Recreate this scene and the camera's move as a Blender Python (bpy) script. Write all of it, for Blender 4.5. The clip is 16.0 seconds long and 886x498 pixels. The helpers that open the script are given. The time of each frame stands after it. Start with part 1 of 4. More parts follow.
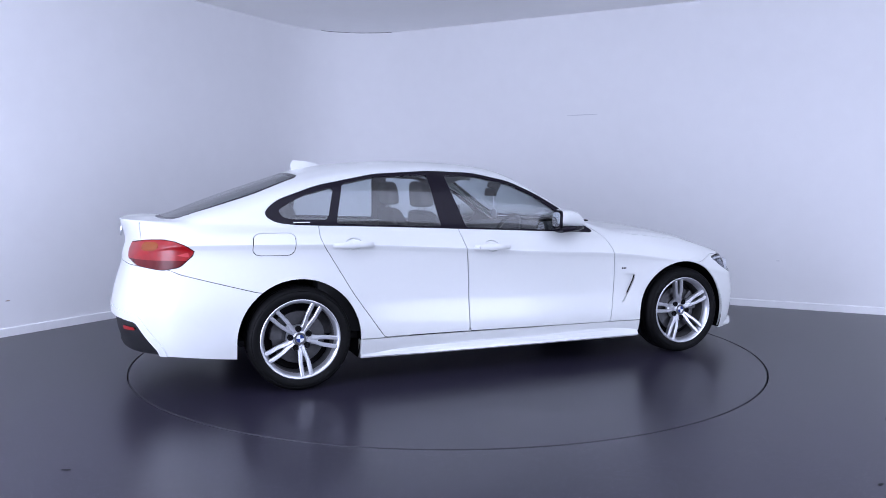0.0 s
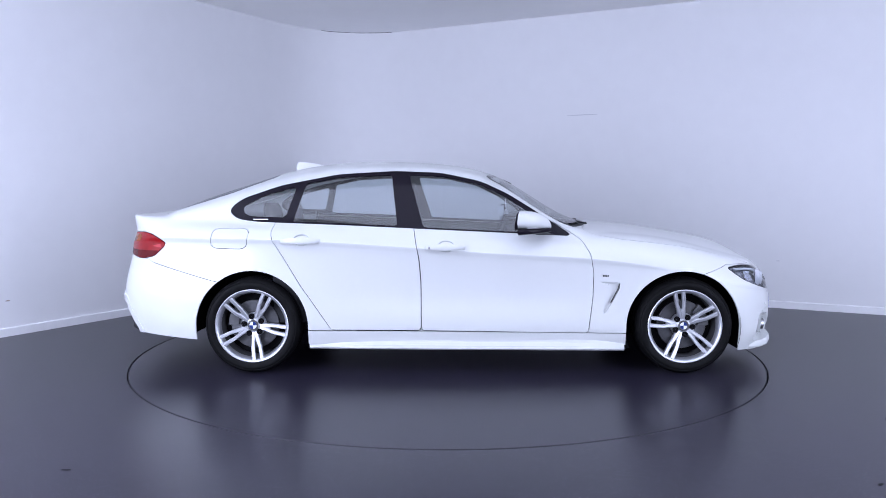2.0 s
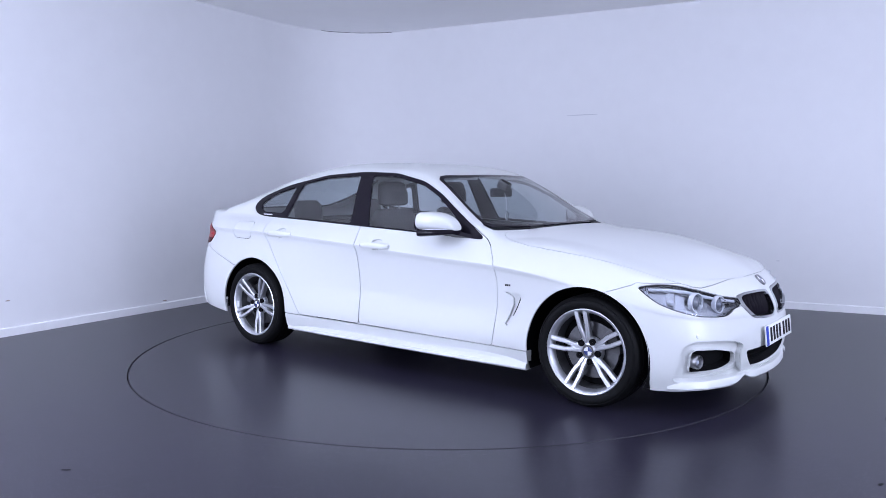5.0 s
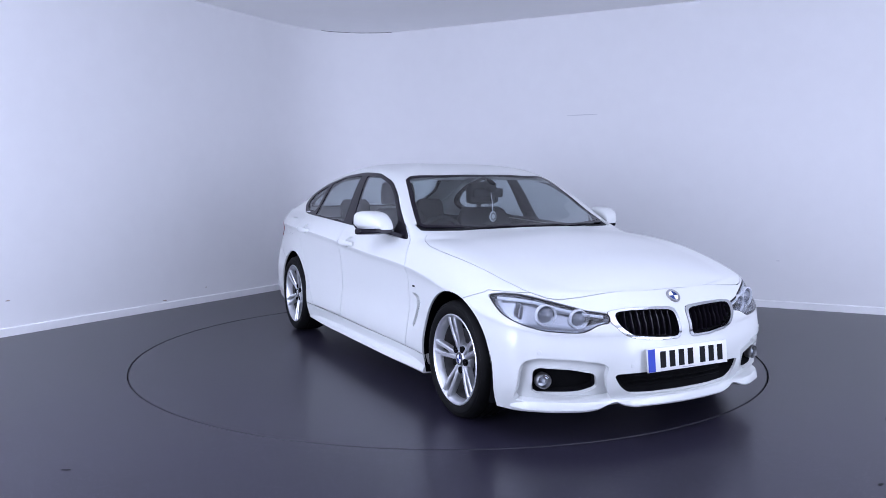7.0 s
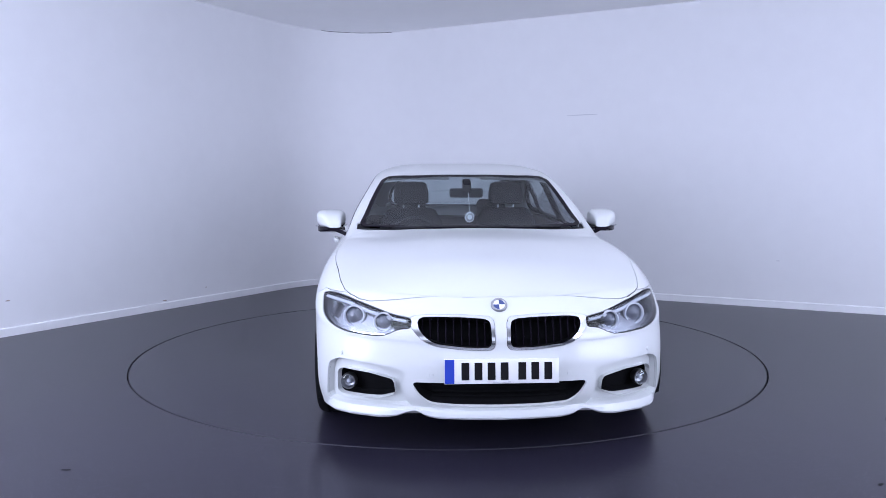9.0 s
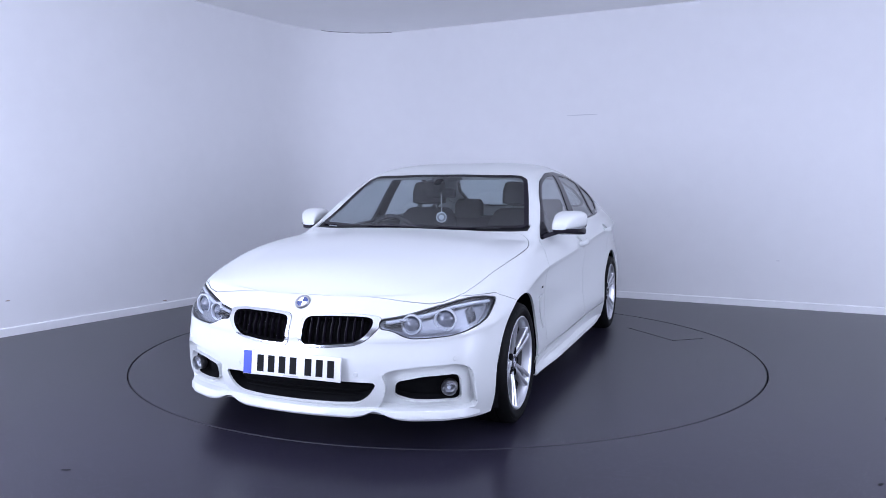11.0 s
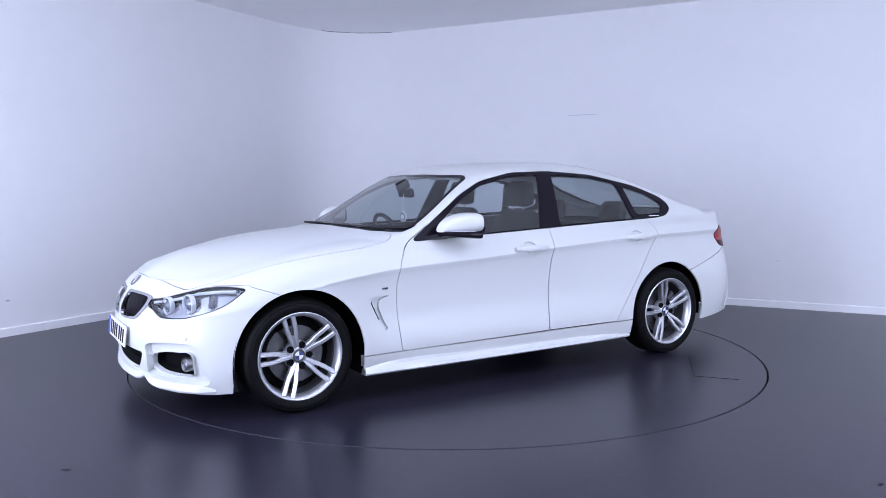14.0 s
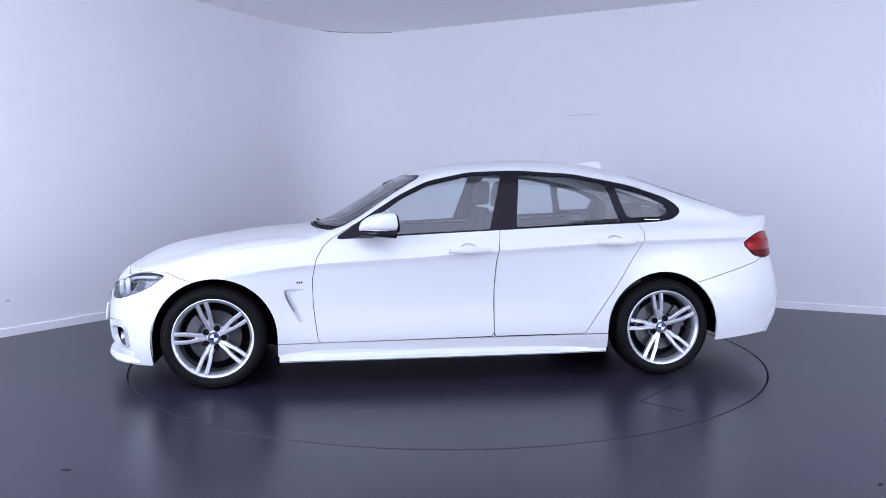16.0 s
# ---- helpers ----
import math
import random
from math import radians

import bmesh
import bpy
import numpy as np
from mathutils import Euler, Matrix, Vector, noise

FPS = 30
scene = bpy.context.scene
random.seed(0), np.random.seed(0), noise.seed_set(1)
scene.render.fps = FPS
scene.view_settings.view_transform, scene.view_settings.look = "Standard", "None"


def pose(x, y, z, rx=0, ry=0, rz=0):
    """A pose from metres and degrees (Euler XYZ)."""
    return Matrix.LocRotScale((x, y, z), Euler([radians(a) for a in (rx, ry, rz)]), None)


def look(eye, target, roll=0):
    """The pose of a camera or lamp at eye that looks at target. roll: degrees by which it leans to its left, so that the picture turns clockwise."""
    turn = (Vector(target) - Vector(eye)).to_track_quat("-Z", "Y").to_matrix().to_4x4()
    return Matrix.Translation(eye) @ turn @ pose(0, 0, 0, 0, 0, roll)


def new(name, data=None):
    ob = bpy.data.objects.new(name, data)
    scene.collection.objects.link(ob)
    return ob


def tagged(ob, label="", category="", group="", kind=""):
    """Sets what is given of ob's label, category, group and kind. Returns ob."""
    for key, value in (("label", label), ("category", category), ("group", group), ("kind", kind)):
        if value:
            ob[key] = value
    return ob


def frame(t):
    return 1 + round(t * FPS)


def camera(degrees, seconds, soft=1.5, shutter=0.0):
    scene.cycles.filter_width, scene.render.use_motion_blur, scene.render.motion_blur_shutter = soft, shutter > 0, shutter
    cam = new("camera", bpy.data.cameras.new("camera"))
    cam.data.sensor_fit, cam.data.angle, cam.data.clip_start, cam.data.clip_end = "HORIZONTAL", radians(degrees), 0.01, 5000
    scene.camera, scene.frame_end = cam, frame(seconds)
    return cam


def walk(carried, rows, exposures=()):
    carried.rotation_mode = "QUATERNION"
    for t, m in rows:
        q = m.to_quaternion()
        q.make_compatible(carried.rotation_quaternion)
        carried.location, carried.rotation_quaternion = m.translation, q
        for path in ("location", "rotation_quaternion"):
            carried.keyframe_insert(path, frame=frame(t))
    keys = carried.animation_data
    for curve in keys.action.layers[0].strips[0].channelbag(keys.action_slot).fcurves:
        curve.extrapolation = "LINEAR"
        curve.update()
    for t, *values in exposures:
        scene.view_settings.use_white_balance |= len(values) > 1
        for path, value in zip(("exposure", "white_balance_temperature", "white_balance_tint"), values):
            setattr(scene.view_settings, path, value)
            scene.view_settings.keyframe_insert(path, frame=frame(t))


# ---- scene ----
# ---------------------------------------------------------------- camera
cam = camera(59.898, 16.0, soft=0.85)
EYE = pose(0.0, -5.7198, 1.2341, 85.1608, 0.0, 0.3000)
EYE = EYE @ pose(0, 0, 0, 0, 0, -0.0497)
walk(cam, [(0.0, EYE), (16.0, EYE)])

# the car's heading on the turntable, in degrees, second by second
AXIS_X, AXIS_Y = -0.1462, -0.1083
TURN = [(0, 21.95), (0.5, 17.46), (1, 11.03), (1.5, 5.34), (2, -0.85), (2.5, -6.76), (3, -12.99), (3.5, -18.8), (4, -25.27), (4.5, -31.44), (5, -37.54), (5.5, -43.64), (6, -49.74), (6.5, -55.93), (7, -62.26), (7.5, -68.16), (8, -74.43), (8.5, -80.18), (9, -86.59), (9.5, -92.45), (10, -98.55), (10.5, -104.65), (11, -110.75), (11.5, -116.75), (12, -123.14), (12.5, -129.02), (13, -135.36), (13.5, -141.33), (14, -147.68), (14.5, -153.43), (15, -159.88), (15.5, -165.81), (16, -171.96)]

# ---------------------------------------------------------------- light
world = bpy.data.worlds.new("studio_air")
world.use_nodes = True
world.node_tree.nodes["Background"].inputs[0].default_value = (0.75, 0.82, 1.0, 1)
world.node_tree.nodes["Background"].inputs[1].default_value = 0.02
scene.world = world
scene.view_settings.exposure = 0.0
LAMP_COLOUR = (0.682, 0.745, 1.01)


def area_lamp(name, eye, target, wide, high, watts):
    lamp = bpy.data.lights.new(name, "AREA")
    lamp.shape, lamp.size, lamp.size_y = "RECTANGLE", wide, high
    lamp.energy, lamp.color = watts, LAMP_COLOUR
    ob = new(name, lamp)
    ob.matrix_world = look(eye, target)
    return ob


# Lamps added out of view; their kind, number and places are assumed.
area_lamp("unseen_overhead_lamp", (0.2, -3.0, 3.04), (0.2, -2.9, 0.0), 6.0, 3.6, 100)
area_lamp("unseen_front_lamp", (0.3, -7.9, 1.9), (0.2, 0.0, 1.0), 7.0, 2.2, 78)
area_lamp("unseen_side_lamp", (-4.3, -5.0, 1.5), (-3.9, 0.2, 3.2), 2.6, 2.4, 318)
area_lamp("unseen_side_lamp", (4.7, -5.0, 1.5), (3.6, 1.4, 3.0), 2.6, 2.4, 205)

# ---------------------------------------------------------------- materials


def material(name, colour, rough=0.5, metal=0.0, coat=0.0, spec=0.5, mottle=0.0, scale=30.0, bump=0.0, bump_scale=200.0,
             rough_vary=0.0, emit=None):
    """A surface with colour mottling at two scales, uneven gloss and fine relief."""
    m = bpy.data.materials.new(name)
    m.use_nodes = True
    nt = m.node_tree
    b = nt.nodes["Principled BSDF"]
    b.inputs["Base Color"].default_value = (*colour, 1)
    b.inputs["Roughness"].default_value = rough
    b.inputs["Metallic"].default_value = metal
    b.inputs["Coat Weight"].default_value = coat
    b.inputs["Coat Roughness"].default_value = 0.14
    b.inputs["Specular IOR Level"].default_value = spec
    if emit:
        b.inputs["Emission Color"].default_value = (*colour, 1)
        b.inputs["Emission Strength"].default_value = emit
    co = nt.nodes.new("ShaderNodeTexCoord")
    if mottle or rough_vary:
        big = nt.nodes.new("ShaderNodeTexNoise")
        big.inputs["Scale"].default_value, big.inputs["Detail"].default_value = scale * 0.12, 4
        fine = nt.nodes.new("ShaderNodeTexNoise")
        fine.inputs["Scale"].default_value, fine.inputs["Detail"].default_value = scale, 6
        add = nt.nodes.new("ShaderNodeMath")
        add.operation = "ADD"
        nt.links.new(co.outputs["Object"], big.inputs["Vector"])
        nt.links.new(co.outputs["Object"], fine.inputs["Vector"])
        nt.links.new(big.outputs["Fac"], add.inputs[0])
        nt.links.new(fine.outputs["Fac"], add.inputs[1])
        if mottle:
            span = nt.nodes.new("ShaderNodeMapRange")
            span.inputs["From Min"].default_value, span.inputs["From Max"].default_value = 0.6, 1.4
            span.inputs["To Min"].default_value, span.inputs["To Max"].default_value = 1 - mottle, 1 + mottle
            nt.links.new(add.outputs[0], span.inputs["Value"])
            mul = nt.nodes.new("ShaderNodeVectorMath")
            mul.operation = "SCALE"
            mul.inputs[0].default_value = colour
            nt.links.new(span.outputs[0], mul.inputs["Scale"])
            nt.links.new(mul.outputs[0], b.inputs["Base Color"])
        if rough_vary:
            span = nt.nodes.new("ShaderNodeMapRange")
            span.inputs["From Min"].default_value, span.inputs["From Max"].default_value = 0.6, 1.4
            span.inputs["To Min"].default_value, span.inputs["To Max"].default_value = rough - rough_vary, rough + rough_vary
            nt.links.new(add.outputs[0], span.inputs["Value"])
            nt.links.new(span.outputs[0], b.inputs["Roughness"])
    if bump:
        grain = nt.nodes.new("ShaderNodeTexNoise")
        grain.inputs["Scale"].default_value, grain.inputs["Detail"].default_value = bump_scale, 3
        nt.links.new(co.outputs["Object"], grain.inputs["Vector"])
        bm_node = nt.nodes.new("ShaderNodeBump")
        bm_node.inputs["Strength"].default_value, bm_node.inputs["Distance"].default_value = bump, 0.002
        nt.links.new(grain.outputs["Fac"], bm_node.inputs["Height"])
        nt.links.new(bm_node.outputs[0], b.inputs["Normal"])
    return m


def glass_sheet(name, tint, gloss_rough=0.0, ior=1.5):
    """A thin pane: tinted and see-through, with the mirror gloss of glass."""
    m = bpy.data.materials.new(name)
    m.use_nodes = True
    nt = m.node_tree
    nt.nodes.remove(nt.nodes["Principled BSDF"])
    out = nt.nodes["Material Output"]
    clear, gloss = nt.nodes.new("ShaderNodeBsdfTransparent"), nt.nodes.new("ShaderNodeBsdfGlossy")
    clear.inputs[0].default_value = (*tint, 1)
    gloss.inputs["Roughness"].default_value = gloss_rough
    edge, mix = nt.nodes.new("ShaderNodeLayerWeight"), nt.nodes.new("ShaderNodeMixShader")
    edge.inputs["Blend"].default_value = 0.5
    steep, share = nt.nodes.new("ShaderNodeMath"), nt.nodes.new("ShaderNodeMath")
    steep.operation, steep.inputs[1].default_value = "POWER", 5.0
    share.operation, share.inputs[1].default_value, share.inputs[2].default_value = "MULTIPLY_ADD", 0.92, 2 * ((ior - 1) / (ior + 1)) ** 2
    nt.links.new(edge.outputs["Facing"], steep.inputs[0])
    nt.links.new(steep.outputs[0], share.inputs[0])
    nt.links.new(share.outputs[0], mix.inputs[0])
    nt.links.new(clear.outputs[0], mix.inputs[1])
    nt.links.new(gloss.outputs[0], mix.inputs[2])
    nt.links.new(mix.outputs[0], out.inputs[0])
    return m


def floor_material():
    """Dark safety vinyl: blotchy sheen, scuffs and tiny pale flecks."""
    m = material("dark_vinyl", (0.0170, 0.0153, 0.0260), rough=0.30, spec=0.36, mottle=0.12, scale=5.0, bump=0.06, bump_scale=330.0,
                 rough_vary=0.006)
    nt = m.node_tree
    b = nt.nodes["Principled BSDF"]
    base = b.inputs["Base Color"].links[0].from_socket
    co = nt.nodes.new("ShaderNodeTexCoord")
    cells = nt.nodes.new("ShaderNodeTexVoronoi")
    cells.inputs["Scale"].default_value = 120.0
    nt.links.new(co.outputs["Object"], cells.inputs["Vector"])
    near = nt.nodes.new("ShaderNodeMath")
    near.operation, near.inputs[1].default_value = "LESS_THAN", 0.24
    nt.links.new(cells.outputs["Distance"], near.inputs[0])
    split = nt.nodes.new("ShaderNodeSeparateColor")
    nt.links.new(cells.outputs["Color"], split.inputs[0])
    some = nt.nodes.new("ShaderNodeMath")
    some.operation, some.inputs[1].default_value = "GREATER_THAN", 0.60
    nt.links.new(split.outputs[0], some.inputs[0])
    both = nt.nodes.new("ShaderNodeMath")
    both.operation = "MULTIPLY"
    nt.links.new(near.outputs[0], both.inputs[0])
    nt.links.new(some.outputs[0], both.inputs[1])
    mix = nt.nodes.new("ShaderNodeMix")
    mix.data_type = "RGBA"
    nt.links.new(both.outputs[0], mix.inputs[0])
    nt.links.new(base, mix.inputs[6])
    mix.inputs[7].default_value = (0.17, 0.155, 0.225, 1)
    nt.links.new(mix.outputs[2], b.inputs["Base Color"])
    return m


WALL = material("white_wall_paint", (0.745, 0.745, 0.755), rough=0.75, spec=0.25, mottle=0.02, scale=6.0, bump=0.12, bump_scale=60.0)
CEIL = material("white_ceiling_paint", (0.93, 0.93, 0.935), rough=0.85, spec=0.2, mottle=0.015, scale=5.0, bump=0.1, bump_scale=50.0)
SKIRT = material("white_gloss_paint", (0.80, 0.80, 0.81), rough=0.35, mottle=0.03, scale=12.0)
FLOOR = floor_material()
RIM_BAND = material("dull_rim_metal", (0.040, 0.040, 0.048), rough=0.5, metal=0.3, mottle=0.2)
GAP = material("dark_gap_rubber", (0.006, 0.006, 0.007), rough=0.8, mottle=0.2)
PAINT = material("white_car_paint", (0.655, 0.670, 0.660), rough=0.40, coat=0.6, spec=0.4, mottle=0.008, scale=40.0)
BLACK = material("gloss_black_trim", (0.010, 0.008, 0.013), rough=0.16, spec=0.16, mottle=0.1)
PLASTIC = material("black_plastic", (0.011, 0.011, 0.013), rough=0.55, spec=0.25, mottle=0.15, bump=0.2, bump_scale=400.0)
RUBBER = material("tyre_rubber", (0.0045, 0.0045, 0.005), rough=0.6, spec=0.12, mottle=0.2, scale=25.0, bump=0.15, bump_scale=300.0)
ALLOY = material("silver_alloy", (0.66, 0.67, 0.70), rough=0.38, metal=0.85, coat=0.2, mottle=0.03)
CHROME = material("polished_chrome", (0.55, 0.56, 0.58), rough=0.14, metal=1.0, rough_vary=0.03)
STEEL = material("brake_steel", (0.33, 0.33, 0.34), rough=0.38, metal=1.0, mottle=0.15, scale=60.0)
# disc steel, much darker than the other steel
DISC = material("dark_disc_steel", (0.09, 0.09, 0.095), rough=0.42, metal=0.9, mottle=0.2, scale=60.0)
CAST = material("cast_grey", (0.10, 0.10, 0.105), rough=0.6, metal=0.4, mottle=0.2)
LINING = material("dark_lining", (0.005, 0.005, 0.006), rough=0.9, spec=0.1, mottle=0.2)
CABIN = material("anthracite_trim", (0.010, 0.010, 0.012), rough=0.7, mottle=0.15, bump=0.3, bump_scale=250.0)
SEATING = material("anthracite_upholstery", (0.009, 0.009, 0.011), rough=0.75, mottle=0.2, scale=50.0, bump=0.4, bump_scale=350.0)
HEADLINER = material("pale_headliner", (0.42, 0.42, 0.42), rough=0.9, mottle=0.05)
GLASS = glass_sheet("side_glass", (0.77, 0.83, 0.86), gloss_rough=0.04, ior=1.72)
SCREEN = glass_sheet("windscreen_glass", (0.70, 0.77, 0.79), ior=1.66)
LENS = glass_sheet("clear_lens", (0.90, 0.92, 0.95), ior=1.45)
REDLENS = material("red_tail_lens", (0.27, 0.003, 0.006), rough=0.28, spec=0.22, coat=0.25, mottle=0.25, scale=30.0)
DARKRED = material("dark_red_lens", (0.10, 0.003, 0.005), rough=0.25, spec=0.2, mottle=0.2)
STRIPES = material("pale_red_lens", (0.50, 0.05, 0.06), rough=0.25, spec=0.3, mottle=0.1)
AMBER = material("amber_lens", (0.24, 0.055, 0.010), rough=0.2, spec=0.3, mottle=0.1)
REFLECTOR = material("lamp_reflector", (0.36, 0.37, 0.40), rough=0.20, metal=0.9, mottle=0.1, scale=80.0)
PROJECTOR = material("projector_glass", (0.10, 0.11, 0.14), rough=0.05, coat=1.0)
PALE = material("pale_lamp_tube", (0.58, 0.60, 0.65), rough=0.25, coat=0.5)
PLATE = material("white_plate", (0.80, 0.80, 0.80), rough=0.35, mottle=0.02)
INK = material("black_ink", (0.008, 0.008, 0.009), rough=0.6, spec=0.12)
BLUE = material("plate_blue", (0.010, 0.045, 0.42), rough=0.35, mottle=0.05)
BADGE = material("badge_blue", (0.012, 0.036, 0.18), rough=0.2, coat=0.6)
WHITE = material("badge_white", (0.80, 0.80, 0.82), rough=0.3)
MIRROR = material("mirror_glass", (0.85, 0.87, 0.90), rough=0.02, metal=1.0)
SMUDGE = material("brown_smudge", (0.36, 0.30, 0.27), rough=0.8)
SCUFF = material("grey_scuff", (0.55, 0.55, 0.58), rough=0.8)

# ---------------------------------------------------------------- mesh helpers


def mesh_of(name, verts, faces, mat, smooth=True):
    me = bpy.data.meshes.new(name)
    me.from_pydata([tuple(v) for v in verts], [], faces)
    me.materials.append(mat)
    if smooth:
        me.polygons.foreach_set("use_smooth", [True] * len(me.polygons))
    me.update()
    return me


def put(name, bm, mat, parent=None, label="", smooth=True, crease=40):
    """Link a bmesh as one mesh object, under a thing or a part where one is given."""
    bmesh.ops.recalc_face_normals(bm, faces=bm.faces)
    me = bpy.data.meshes.new(name)
    bm.to_mesh(me)
    bm.free()
    me.materials.append(mat)
    if smooth:
        me.polygons.foreach_set("use_smooth", [True] * len(me.polygons))
        me.set_sharp_from_angle(angle=radians(crease))
    ob = new(name, me)
    if parent:
        ob.parent = parent
    return tagged(ob, label)


def box(bm, x0, x1, y0, y1, z0, z1, m=None, round_by=0.0, steps=2):
    """A box, its edges rounded where wanted, moved by m."""
    made = bmesh.ops.create_cube(bm, size=1.0)["verts"]
    for v in made:
        v.co = Vector(((x0 + x1) / 2 + v.co.x * (x1 - x0), (y0 + y1) / 2 + v.co.y * (y1 - y0), (z0 + z1) / 2 + v.co.z * (z1 - z0)))
    if round_by:
        edges = list({e for v in made for e in v.link_edges})
        res = bmesh.ops.bevel(bm, geom=edges, offset=round_by, segments=steps, profile=0.5, affect="EDGES")
        made = list({v for f in res["faces"] for v in f.verts} | {v for v in made if v.is_valid})
    if m is not None:
        for v in made:
            v.co = m @ v.co
    return made


def lathe(bm, profile, m, steps=64, close=False):
    """Turn a profile of (radius, along) round the local x axis."""
    rings = []
    for k in range(steps):
        a = 2 * math.pi * k / steps
        rings.append([bm.verts.new(m @ Vector((h, r * math.cos(a), r * math.sin(a)))) for r, h in profile])
    n = len(profile)
    for k in range(steps):
        p, q = rings[k], rings[(k + 1) % steps]
        for j in range(n if close else n - 1):
            bm.faces.new((p[j], p[(j + 1) % n], q[(j + 1) % n], q[j]))


def tube(bm, path, radius, sides=8):
    """A round bar along a path."""
    pts = [Vector(p) for p in path]
    rings = []
    for k, p in enumerate(pts):
        d = (pts[min(k + 1, len(pts) - 1)] - pts[max(k - 1, 0)]).normalized()
        u = d.orthogonal().normalized()
        if k:
            u = (last - d * last.dot(d)).normalized()
        last = u
        w = d.cross(u)
        rings.append([bm.verts.new(p + radius * (math.cos(2 * math.pi * a / sides) * u + math.sin(2 * math.pi * a / sides) * w)) for a in range(sides)])
    for p, q in zip(rings, rings[1:]):
        for a in range(sides):
            bm.faces.new((p[a], p[(a + 1) % sides], q[(a + 1) % sides], q[a]))
    bm.faces.new(rings[0][::-1])
    bm.faces.new(rings[-1])


def loft(bm, rings, cap=True):
    """Skin a row of closed rings of equal length."""
    made = [[bm.verts.new(p) for p in ring] for ring in rings]
    n = len(made[0])
    for p, q in zip(made, made[1:]):
        for a in range(n):
            bm.faces.new((p[a], p[(a + 1) % n], q[(a + 1) % n], q[a]))
    if cap:
        bm.faces.new(made[0][::-1])
        bm.faces.new(made[-1])


def cubic(xk, yk):
    """A natural cubic spline through the knots; past them it goes on straight."""
    xk, yk = np.array(xk, float), np.array(yk, float)
    if xk[0] > xk[-1]:
        xk, yk = xk[::-1], yk[::-1]
    n, h = len(xk), np.diff(xk)
    a, r = np.eye(n), np.zeros(n)
    for i in range(1, n - 1):
        a[i, i - 1:i + 2] = h[i - 1], 2 * (h[i - 1] + h[i]), h[i]
        r[i] = 6 * ((yk[i + 1] - yk[i]) / h[i] - (yk[i] - yk[i - 1]) / h[i - 1])
    m = np.linalg.solve(a, r)

    def at(x):
        x = np.clip(np.asarray(x, float), xk[0], xk[-1])
        i = np.clip(np.searchsorted(xk, x) - 1, 0, n - 2)
        u, v = xk[i + 1] - x, x - xk[i]
        return (m[i] * u**3 + m[i + 1] * v**3) / (6 * h[i]) + (yk[i] / h[i] - m[i] * h[i] / 6) * u + (yk[i + 1] / h[i] - m[i + 1] * h[i] / 6) * v
    return at


def ramp(x, a, b):
    t = np.clip((np.asarray(x, float) - a) / (b - a), 0, 1)
    return t * t * (3 - 2 * t)


# ---------------------------------------------------------------- the room
ROOM_HIGH = 3.08
CORNER = Vector((-1.37, 4.23))
LEFT_WAY = Vector((-1.98, -3.39)).normalized()
RIGHT_WAY = Vector((1.83, -0.92)).normalized()


def room_outline():
    """The plan of the walls: two long walls that meet in a rounded corner, closed behind the camera."""
    reach = 1.15
    a, b = CORNER + LEFT_WAY * reach, CORNER + RIGHT_WAY * reach
    arc = []
    for k in range(25):
        t = k / 24
        arc.append((1 - t) ** 2 * a + 2 * t * (1 - t) * CORNER + t * t * b)
    left_end, right_end = CORNER + LEFT_WAY * 8.6, CORNER + RIGHT_WAY * 8.4
    return [left_end, *arc, right_end], [left_end, Vector((left_end.x, -8.5)), Vector((right_end.x, -8.5)), right_end]


def wall_strip(name, line, z0, z1, thick, mat, out, lip=0.0):
    """A wall or board of some thickness along a line in plan; out: the side on which the thickness lies."""
    pts = [Vector(p) for p in line]
    off = []
    for k, p in enumerate(pts):
        d = (pts[min(k + 1, len(pts) - 1)] - pts[max(k - 1, 0)]).normalized()
        off.append(p + Vector((d.y, -d.x)) * thick * out)
    bm = bmesh.new()
    if lip:
        rings = [[(*p, z0), (*p, z1), (*p.lerp(q, 0.55), z1), (*q, z1 - lip), (*q, z0)] for p, q in zip(pts, off)]
    else:
        rings = [[(*p, z0), (*p, z1), (*q, z1), (*q, z0)] for p, q in zip(pts, off)]
    loft(bm, rings)
    return tagged(put(name, bm, mat, crease=30), kind="structure")


shown, closing = room_outline()
tagged(wall_strip("wall_north", shown, 0.0, ROOM_HIGH, 0.12, WALL, -1), "white painted studio wall with a rounded corner", "wall")
tagged(wall_strip("wall_south", closing, 0.0, ROOM_HIGH, 0.12, WALL, 1), "plain white wall that closes the studio", "wall")
tagged(wall_strip("baseboard", shown[:], 0.0, 0.072, 0.016, SKIRT, 1, lip=0.008), "low white skirting board along the studio wall", "baseboard")
tagged(wall_strip("trim", shown[9:22], ROOM_HIGH - 0.005, ROOM_HIGH - 0.0005, 0.004, GAP, 1), "thin dark joint under the ceiling edge", "trim")

bm = bmesh.new()
ring = [bm.verts.new((*p, ROOM_HIGH)) for p in (*shown, *closing[::-1][1:-1])]
top = [bm.verts.new((v.co.x, v.co.y, ROOM_HIGH + 0.1)) for v in ring]
bm.faces.new(ring[::-1])
bm.faces.new(top)
for k in range(len(ring)):
    bm.faces.new((ring[k], ring[(k + 1) % len(ring)], top[(k + 1) % len(ring)], top[k]))
tagged(put("ceiling", bm, CEIL, smooth=False), "plain white painted ceiling", "ceiling", kind="structure")

# ---------------------------------------------------------------- floor and turntable
TABLE_R = 2.2375


